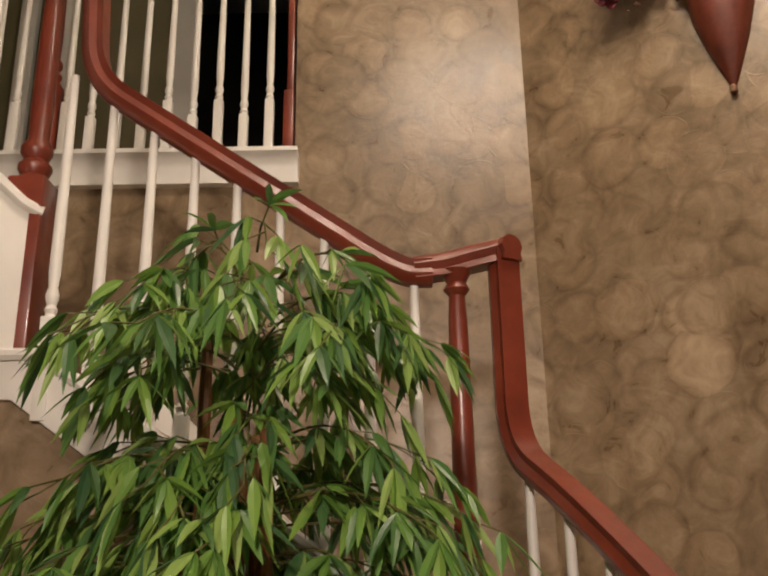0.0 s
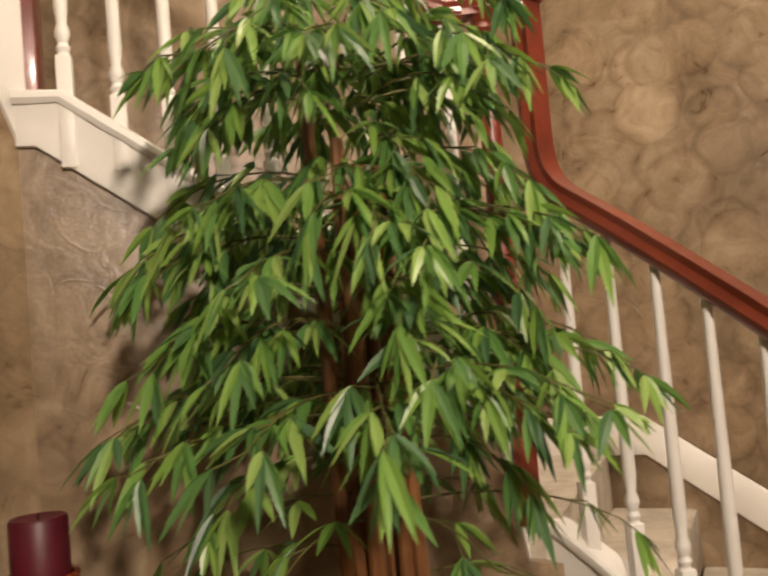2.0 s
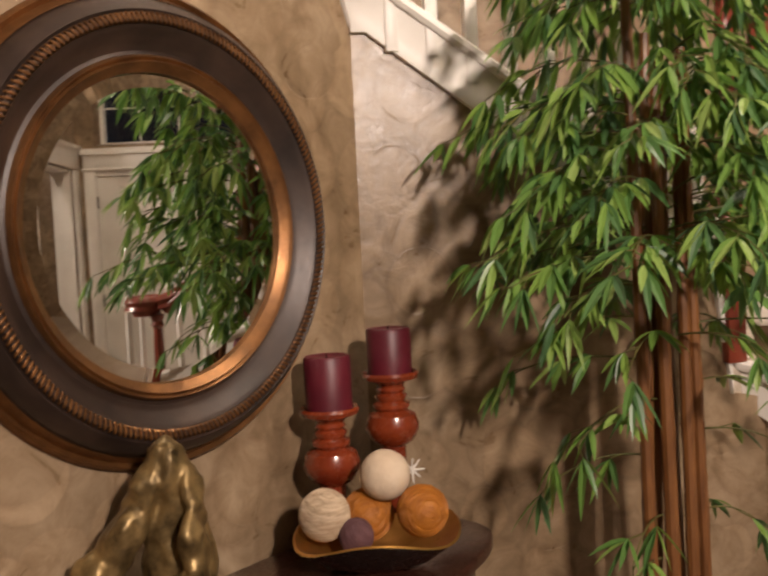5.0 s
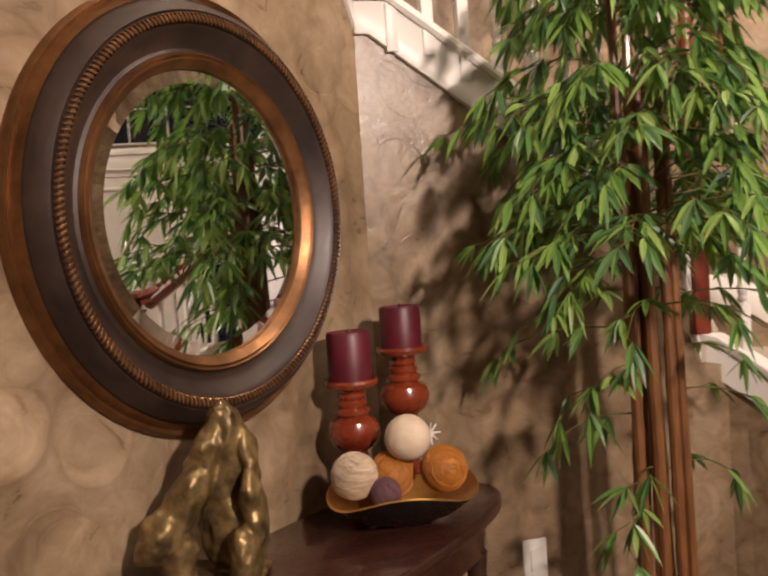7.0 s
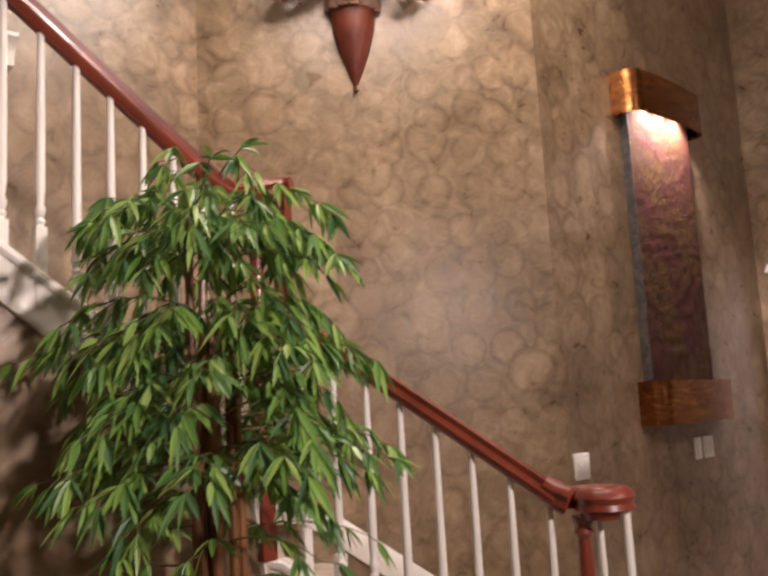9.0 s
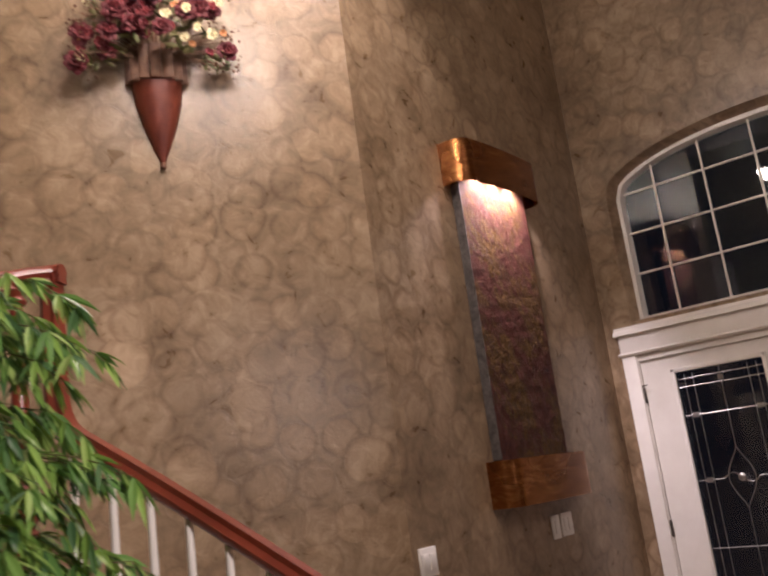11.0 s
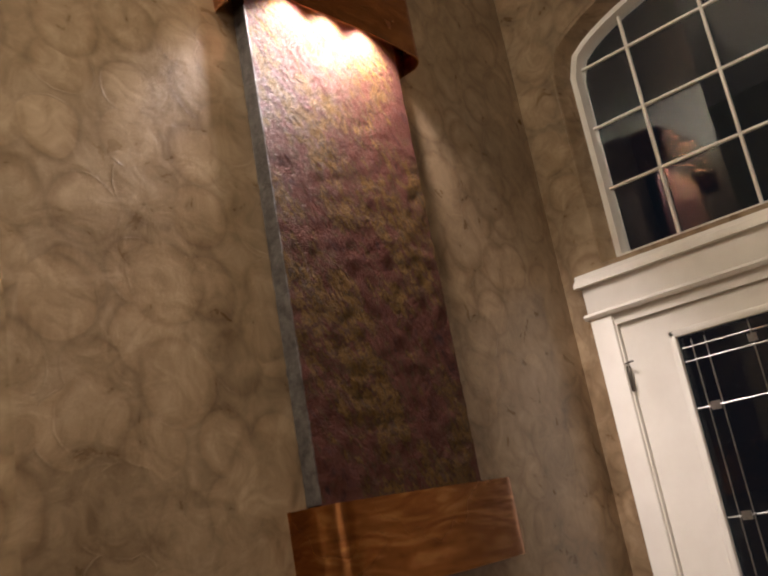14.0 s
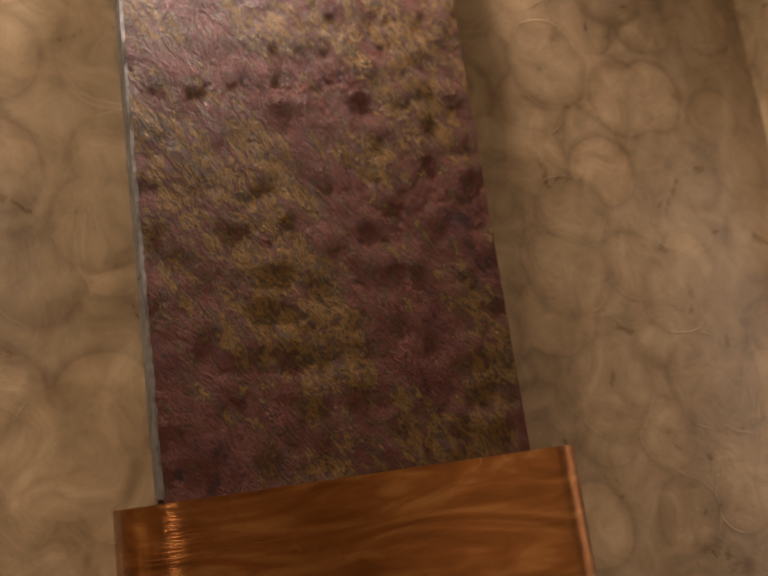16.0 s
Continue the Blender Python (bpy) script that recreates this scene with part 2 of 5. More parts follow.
BRONZE_RIM = simple("antique_gold", (0.10, 0.046, 0.017), (0.27, 0.125, 0.042), 14, 0.38, 0.7, 0.15, 90)
FRAME_DARK = simple("dark_bronze_frame", (0.016, 0.010, 0.008), (0.052, 0.031, 0.022), 9, 0.42, 0.12, 0.12, 80, 0.0)
WAX = simple("burgundy_wax", (0.060, 0.003, 0.010), (0.115, 0.008, 0.018), 9, 0.45, 0, 0.06, 50)
BLACK_LACQUER = simple("black_lacquer", (0.006, 0.005, 0.005), (0.02, 0.014, 0.012), 4, 0.25, 0, 0.02, 60, 0.4)
TABLE_WOOD = simple("dark_table_wood", (0.018, 0.006, 0.004), (0.05, 0.016, 0.010), 5, 0.28, 0, 0.03, 60, 0.5, (1, 8, 8))
GOLD_LEAF = simple("gold_leaf", (0.40, 0.20, 0.04), (0.65, 0.36, 0.10), 12, 0.32, 0.9, 0.2, 60)
STATUE_BRONZE = simple("patinated_bronze", (0.050, 0.034, 0.015), (0.36, 0.245, 0.10), 22, 0.40, 0.6, 0.5, 45)
BAMBOO = simple("bamboo_cane", (0.10, 0.038, 0.012), (0.24, 0.10, 0.030), 7, 0.42, 0, 0.1, 60, 0.2, (6, 6, 1))
TWIG = simple("green_twig", (0.06, 0.07, 0.015), (0.14, 0.12, 0.03), 9, 0.6)
OLIVE = simple("olive_wall_paint", (0.17, 0.15, 0.075), (0.21, 0.185, 0.10), 3, 0.7)
CEILING_PAINT = simple("ceiling_paint", (0.62, 0.58, 0.52), (0.70, 0.66, 0.60), 3, 0.85)
FLOOR_TILE = simple("floor_tile", (0.28, 0.21, 0.15), (0.40, 0.32, 0.24), 3, 0.35)
# near-black colour holds the darkness of the room past the hall doorway
ROOM_SHADE = simple("painted_room_shade", (0.02, 0.018, 0.016), (0.03, 0.027, 0.024), 3, 0.9)
PLATE = simple("switch_plastic", (0.76, 0.74, 0.69), (0.82, 0.80, 0.75), 5, 0.35)
METAL = simple("lead_came", (0.30, 0.30, 0.29), (0.52, 0.52, 0.50), 20, 0.30, 0.9)
HINGE = simple("brushed_hinge", (0.10, 0.09, 0.08), (0.2, 0.18, 0.16), 20, 0.35, 0.9)
TERRACOTTA = simple("painted_red_cone", (0.085, 0.013, 0.006), (0.16, 0.032, 0.012), 12, 0.5)
BASKET = simple("brown_basket", (0.075, 0.030, 0.012), (0.17, 0.075, 0.03), 20, 0.6, 0, 0.6, 80)
SHADE_GLASS = glow_material("frosted_shade", (1.0, 0.83, 0.62), 100.0)
EDGE_STONE = simple("chipped_slate", (0.030, 0.025, 0.024), (0.14, 0.125, 0.115), 40, 0.5, 0, 0.8, 120)
SCREEN = glow_material("lit_screen", (0.85, 0.92, 1.0), 2.2)
BULB = glow_material("halogen_bulb", (1.0, 0.8, 0.6), 40.0)


# ---- builders ----
def thing(name, label, category, place=(0, 0, 0), group="", kind=""):
    e = new(name)
    e.location = place
    return tagged(e, label, category, group, kind)


def part(name, bm, mat, parent=None, label="", smooth=True):
    me = bpy.data.meshes.new(name)
    bm.normal_update()
    bm.to_mesh(me)
    bm.free()
    me.materials.append(mat)
    if smooth:
        me.polygons.foreach_set("use_smooth", [True] * len(me.polygons))
        me.set_sharp_from_angle(angle=radians(38))
    ob = new(name, me)
    if parent:
        ob.parent = parent
    if label:
        ob["label"] = label
    return ob


def box(bm, centre, size, m=None, bevel=0.0):
    g = bmesh.ops.create_cube(bm, size=1.0, matrix=Matrix.Translation(centre) @ Matrix.Diagonal((*size, 1)))
    if m is not None:
        bmesh.ops.transform(bm, matrix=m, verts=g["verts"])
    if bevel:
        edges = list({e for v in g["verts"] for e in v.link_edges})
        bmesh.ops.bevel(bm, geom=edges, offset=bevel, segments=2, affect="EDGES", profile=0.5)
    return bm


def boxed(centre, size, m=None, bevel=0.0):
    return box(bmesh.new(), centre, size, m, bevel)


def prism(points, push, bevel=0.0):
    """A solid from a flat outline of points, pushed along a vector."""
    bm = bmesh.new()
    a = [bm.verts.new(q) for q in points]
    b = [bm.verts.new(Vector(q) + Vector(push)) for q in points]
    bm.faces.new(a)
    bm.faces.new(b[::-1])
    for i in range(len(a)):
        j = (i + 1) % len(a)
        bm.faces.new((a[j], a[i], b[i], b[j]))
    bmesh.ops.recalc_face_normals(bm, faces=bm.faces)
    if bevel:
        bmesh.ops.bevel(bm, geom=list(bm.edges), offset=bevel, segments=2, affect="EDGES", profile=0.5)
    return bm


def lathe(profile, segs=20, m=None, bm=None):
    bm = bm or bmesh.new()
    rings = []
    for r, z in profile:
        if r < 1e-5:
            rings.append([bm.verts.new((0, 0, z))])
        else:
            rings.append([bm.verts.new((r * math.cos(2 * math.pi * k / segs), r * math.sin(2 * math.pi * k / segs), z)) for k in range(segs)])
    made = [v for ring in rings for v in ring]
    for a, b in zip(rings, rings[1:]):
        for k in range(segs):
            q = (k + 1) % segs
            if len(a) == 1 and len(b) == 1:
                continue
            if len(a) == 1:
                bm.faces.new((a[0], b[q], b[k]))
            elif len(b) == 1:
                bm.faces.new((a[k], a[q], b[0]))
            else:
                bm.faces.new((a[k], a[q], b[q], b[k]))
    for ring, flip in ((rings[0], True), (rings[-1], False)):
        if len(ring) > 1:
            bm.faces.new(ring[::-1] if flip else ring)
    if m is not None:
        bmesh.ops.transform(bm, matrix=m, verts=made)
    return bm


def sweep(path, section, side=None, closed=False, bm=None, scale=None):
    """Carries a closed section (side, up) along a path. side: the fixed sideways direction, or None to take it from the path."""
    bm = bm or bmesh.new()
    path = [Vector(q) for q in path]
    rings = []
    n = len(path)
    for i, q in enumerate(path):
        if closed:
            tan = path[(i + 1) % n] - path[i - 1]
        else:
            tan = path[min(i + 1, n - 1)] - path[max(i - 1, 0)]
        tan.normalize()
        s = Vector(side) if side is not None else tan.cross(Vector((0, 0, 1))).normalized()
        up = s.cross(tan).normalized()
        k = scale[i] if scale else 1.0
        rings.append([bm.verts.new(q + s * (u * k) + up * (v * k)) for u, v in section])
    m = len(section)
    for i in range(n if closed else n - 1):
        a, b = rings[i], rings[(i + 1) % n]
        for k in range(m):
            q = (k + 1) % m
            bm.faces.new((a[k], a[q], b[q], b[k]))
    if not closed:
        bm.faces.new(rings[0][::-1])
        bm.faces.new(rings[-1])
    bmesh.ops.recalc_face_normals(bm, faces=bm.faces)
    return bm


def tube(path, radius, segs=8, bm=None, taper=None):
    """A round tube along any path."""
    bm = bm or bmesh.new()
    path = [Vector(q) for q in path]
    rings, ref = [], Vector((0.31, 0.57, 0.76))
    for i, q in enumerate(path):
        tan = (path[min(i + 1, len(path) - 1)] - path[max(i - 1, 0)]).normalized()
        a = tan.cross(ref).normalized()
        b = tan.cross(a)
        r = radius * (taper[i] if taper else 1)
        rings.append([bm.verts.new(q + (a * math.cos(2 * math.pi * k / segs) + b * math.sin(2 * math.pi * k / segs)) * r) for k in range(segs)])
    for a, b in zip(rings, rings[1:]):
        for k in range(segs):
            q = (k + 1) % segs
            bm.faces.new((a[k], a[q], b[q], b[k]))
    bm.faces.new(rings[0][::-1])
    bm.faces.new(rings[-1])
    return bm


def structure(name, bm, mat, label, smooth=False, category="wall"):
    return tagged(part(name, bm, mat, None, "", smooth), label, category, "", "structure")


# ---- plan ----
CORNER_C = Vector((-0.865, 1.805, 0))          # where the mirror wall meets the wall under the middle flight
ALONG_M = Vector((-0.7694, -0.6388, 0))          # along the mirror wall, up the third flight
OUT_M = Vector((0.6388, -0.7694, 0))             # out of the mirror wall
E1 = Vector((0.517, 2.72, 0))                  # back wall meets flower wall
E2 = Vector((1.77, 1.765, 0))                  # flower wall meets fountain wall
E3 = Vector((4.02, 1.765, 0))                  # fountain wall meets door wall
HEAD_L = Vector((0.263, 1.795, 0))             # the lower flight flares: its rail starts here,
TURN_L = Vector((0.412, 1.596, 0))             # turns towards here
FOOT_L = Vector((0.615, 0.865, 0))             # and ends here in the volute
OUT_L = Vector((-0.885, -0.465, 0))            # out of the lower flight, about its middle
SLOPE = 0.68
TOP = 5.5
UPPER = 2.99


def lower_plan(s):
    """The place s metres down the lower flight from its second baluster, on the curve of its rail."""
    n, want = 60, s + 0.155
    point = lambda u: HEAD_L * (1 - u) ** 2 + TURN_L * 2 * u * (1 - u) + FOOT_L * u * u
    if want < 0:
        return HEAD_L + (TURN_L - HEAD_L).normalized() * want
    a, gone = point(0), 0.0
    for k in range(1, n + 1):
        b = point(k / n)
        step = (b - a).length
        if gone + step >= want:
            return a.lerp(b, (want - gone) / step)
        a, gone = b, gone + step
    return FOOT_L + (FOOT_L - TURN_L).normalized() * (want - gone)


def lower_out(s):
    """The level direction out of the lower flight at s."""
    t = (lower_plan(s + 0.02) - lower_plan(s - 0.02)).normalized()
    return Vector((t.y, -t.x, 0))


def lower_board(s0, s1, low, high, proud, thick, steps=16):
    """A board that bends along the lower flight between two heights given as functions of s."""
    bm = bmesh.new()
    rows = []
    for k in range(steps + 1):
        s = s0 + (s1 - s0) * k / steps
        a = lower_plan(s) + lower_out(s) * proud
        b = a - lower_out(s) * thick
        rows.append([bm.verts.new(up(a, low(s))), bm.verts.new(up(a, high(s))), bm.verts.new(up(b, high(s))), bm.verts.new(up(b, low(s)))])
    for a, b in zip(rows, rows[1:]):
        for k in range(4):
            bm.faces.new((a[k], a[(k + 1) % 4], b[(k + 1) % 4], b[k]))
    bm.faces.new(rows[0][::-1])
    bm.faces.new(rows[-1])
    bmesh.ops.recalc_face_normals(bm, faces=bm.faces)
    return bm


def up(v, z):
    return (v[0], v[1], z)


def wall(name, a, b, low, high, label, thick=0.14, mat=None):
    """An upright wall from a to b with its room side on the right of the way from a to b."""
    a, b = Vector((a[0], a[1], 0)), Vector((b[0], b[1], 0))
    d = (b - a).normalized()
    back = Vector((-d.y, d.x, 0)) * thick
    return structure(name, prism([up(a, low), up(b, low), up(b, high), up(a, high)], back), mat or PLASTER, label)


TAUPE = "taupe faux plaster wall with trowelled rings"
structure("floor", boxed((0.5, -1.0, -0.1), (11, 11, 0.2)), FLOOR_TILE, "tan tiled entry floor", category="floor")
structure("ceiling", boxed((0.5, -0.5, TOP + 0.1), (11, 13, 0.2)), CEILING_PAINT, "off-white painted high ceiling", category="ceiling")

# mirror wall: its top follows the third flight
q = lambda s, z: up(CORNER_C + ALONG_M * s, z)
structure("wall_mirror", prism([q(0, 0), q(2.0, 0), q(2.0, 3.69), q(0.19, 2.42), q(0, 1.96)], -OUT_M * 0.12), PLASTER, TAUPE)
# wall under the middle flight
structure("wall_under_stairs", prism([(-0.866, 1.805, 0), (0.254, 1.805, 0), (0.254, 1.805, 0.955), (0.15, 1.805, 0.975), (0.13, 1.805, 1.30), (-0.80, 1.805, 1.97), (-0.866, 1.805, 1.97)], (0, 0.12, 0)), PLASTER, TAUPE)
# wall under the lower flight
lower = lambda s, z: up(lower_plan(s), z)
NOSING = lambda s: 1.038 - 0.628 * max(0.0, s + 0.205)      # the height of the stringer's top edge
structure("wall_under_lower_flight", lower_board(-0.20, 1.16, lambda s: 0, lambda s: NOSING(s) - 0.09, 0, 0.1), PLASTER, TAUPE)
wall("wall_back", (-2.6, 2.72), (-0.32, 2.72), 0, 2.88, TAUPE)
wall("wall_stair", (-0.32, 2.72), (E1.x, E1.y), 0, TOP, TAUPE)
wall("wall_flower", E1, E2, 0, TOP, TAUPE)
wall("wall_fountain", E2, E3, 0, TOP, TAUPE)
wall("wall_west", (-3.2, -5.0), (-3.2, 0.0), 0, TOP, TAUPE)
wall("wall_west_upper", (-3.2, 0.0), (-2.3, 0.65), 0, TOP, TAUPE)
wall("wall_south", (4.2, -5.0), (-3.2, -5.0), 0, TOP, TAUPE)

# short wall beside the entry with a cased opening
def passage():
    bm = bmesh.new()
    box(bm, (3.94, -0.53, TOP / 2), (0.155, 0.14, TOP))
    box(bm, (2.98, -0.53, TOP / 2), (0.12, 0.14, TOP))
    box(bm, (3.45, -0.53, (2.14 + TOP) / 2), (0.83, 0.14, TOP - 2.14))
    structure("wall_passage", bm, PLASTER, TAUPE)
    c = tagged(new("trim_passage"), "wide white casing with a moulded head round the passage opening", "trim", "", "structure")
    for x in (3.955, 3.005):
        part("casing", boxed((x, -0.445, 1.065), (0.11, 0.025, 2.13), None, 0.005), WHITE, c)
    part("jamb", boxed((3.852, -0.53, 1.065), (0.022, 0.15, 2.13), None, 0.003), WHITE, c)
    part("jamb", boxed((3.052, -0.53, 1.065), (0.022, 0.15, 2.13), None, 0.003), WHITE, c)
    part("jamb", boxed((3.452, -0.53, 2.119), (0.778, 0.15, 0.022), None, 0.003), WHITE, c)
    part("frieze", boxed((3.475, -0.444, 2.205), (1.08, 0.028, 0.135), None, 0.003), WHITE, c)
    crown = [(0.0, -0.03), (-0.03, -0.03), (-0.034, -0.012), (-0.055, 0.005), (-0.06, 0.022), (0.0, 0.022)]
    part("crown", sweep([(2.93, -0.459, 2.30), (4.015, -0.459, 2.30)], crown, (0, -1, 0)), WHITE, c)


passage()

# ---- the door wall with its openings ----
DOOR_X, MID = 4.02, 0.64
WIN_LOW, SPRING, RISE, HALF = 2.33, 3.15, 0.26, 0.915


def arch(y):
    """The height of the window's flat arch over y."""
    u = min(1.0, abs(y - MID) / HALF)
    return SPRING + RISE * math.sqrt(max(0.0, 1 - u ** 2.2))


def door_wall():
    def slab(y0, y1, z0, z1):
        return [(DOOR_X, y0, z0), (DOOR_X, y1, z0), (DOOR_X, y1, z1), (DOOR_X, y0, z1)]
    bm = bmesh.new()

    def add(points):
        t = prism(points, (0.2, 0, 0))
        me = bpy.data.meshes.new("piece")
        t.to_mesh(me)
        t.free()
        bm.from_mesh(me)
        bpy.data.meshes.remove(me)
    lo, hi = MID - HALF - 0.034, MID + HALF + 0.034
    over = lambda y: arch(MID + (y - MID) * HALF / (HALF + 0.034)) + 0.032
    add(slab(hi, 1.765, 0, TOP))
    add(slab(-5.0, lo, 0, TOP))
    add(slab(lo, hi, 2.14, WIN_LOW - 0.02))
    steps = 28
    for i in range(steps):
        y0, y1 = lo + (hi - lo) * i / steps, lo + (hi - lo) * (i + 1) / steps
        add([(DOOR_X, y0, over(y0)), (DOOR_X, y1, over(y1)), (DOOR_X, y1, TOP), (DOOR_X, y0, TOP)])
    structure("wall_door", bm, PLASTER, TAUPE)


door_wall()


def arched_window():
    w = tagged(new("window_1"), "white arched transom window with muntins, dark outside", "window", "", "structure")
    lo, hi = MID - HALF, MID + HALF
    x = DOOR_X + 0.115
    n = 36
    ys = [lo + (hi - lo) * i / n for i in range(n + 1)]
    outline = [(x, lo + 0.02, WIN_LOW + 0.02), (x, hi - 0.02, WIN_LOW + 0.02)] + [(x, min(hi - 0.02, max(lo + 0.02, y)), arch(y) - 0.02) for y in reversed(ys)]
    sec = [(-0.035, -0.025), (0.035, -0.025), (0.035, 0.010), (0.02, 0.022), (-0.035, 0.022)]
    bm = bmesh.new()
    ring = []
    cx, cz = MID, 2.75
    for px, py, pz in outline:
        inw = Vector((0, cx - py, cz - pz)).normalized()
        ring.append([bm.verts.new((x - 0.04, py - inw.y * 0.02, pz - inw.z * 0.02)), bm.verts.new((x - 0.04, py + inw.y * 0.012, pz + inw.z * 0.012)), bm.verts.new((x + 0.03, py + inw.y * 0.020, pz + inw.z * 0.020)), bm.verts.new((x + 0.03, py - inw.y * 0.02, pz - inw.z * 0.02))])
    for a, b in zip(ring, ring[1:] + ring[:1]):
        for k in range(4):
            bm.faces.new((a[k], a[(k + 1) % 4], b[(k + 1) % 4], b[k]))
    bmesh.ops.recalc_face_normals(bm, faces=bm.faces)
    part("window_frame", bm, WHITE, w)
    bm = bmesh.new()
    ring = []
    for px, py, pz in outline:
        inw = Vector((0, cx - py, cz - pz)).normalized()
        ring.append([bm.verts.new((xx, py - inw.y * o, pz - inw.z * o)) for xx, o in ((DOOR_X + 0.003, 0.11), (DOOR_X + 0.003, 0.052), (x - 0.035, 0.012), (x + 0.02, 0.012), (x + 0.02, 0.11))])
    for a, b in zip(ring, ring[1:] + ring[:1]):
        for k in range(5):
            bm.faces.new((a[k], a[(k + 1) % 5], b[(k + 1) % 5], b[k]))
    bmesh.ops.recalc_face_normals(bm, faces=bm.faces)
    part("reveal", bm, PLASTER, w, "taupe plaster reveal")
    cols = [hi - 0.255 - 0.313 * i for i in range(5)]
    for y in cols:
        h = arch(y) - WIN_LOW - 0.06
        part("muntin", boxed((x, y, WIN_LOW + 0.03 + h / 2), (0.018, 0.012, h), None, 0.003), WHITE, w)
    for z in (2.635, 2.90, 3.165):
        part("muntin", boxed((x + 0.002, MID, z), (0.016, 2 * HALF - 0.05, 0.012), None, 0.003), WHITE, w)
    edges = [lo] + sorted(cols) + [hi]
    rows_z = [WIN_LOW + 0.02, 2.635, 2.90, 3.165]
    for y0, y1 in zip(edges, edges[1:]):
        for i, z0 in enumerate(rows_z):
            if i < 3:
                pts = [(x + 0.004, y0 + 0.006, z0 + 0.006), (x + 0.004, y1 - 0.006, z0 + 0.006), (x + 0.004, y1 - 0.006, rows_z[i + 1] - 0.006), (x + 0.004, y0 + 0.006, rows_z[i + 1] - 0.006)]
            else:
                k = [y0 + 0.006 + (y1 - y0 - 0.012) * j / 6 for j in range(7)]
                pts = [(x + 0.004, k[0], z0 + 0.006), (x + 0.004, k[-1], z0 + 0.006)] + [(x + 0.004, y, max(z0 + 0.012, arch(y) - 0.03)) for y in reversed(k)]
            g = part("pane", prism(pts, (0.004, 0, 0)), PANE, w, "", False)
            g.visible_shadow = False


arched_window()


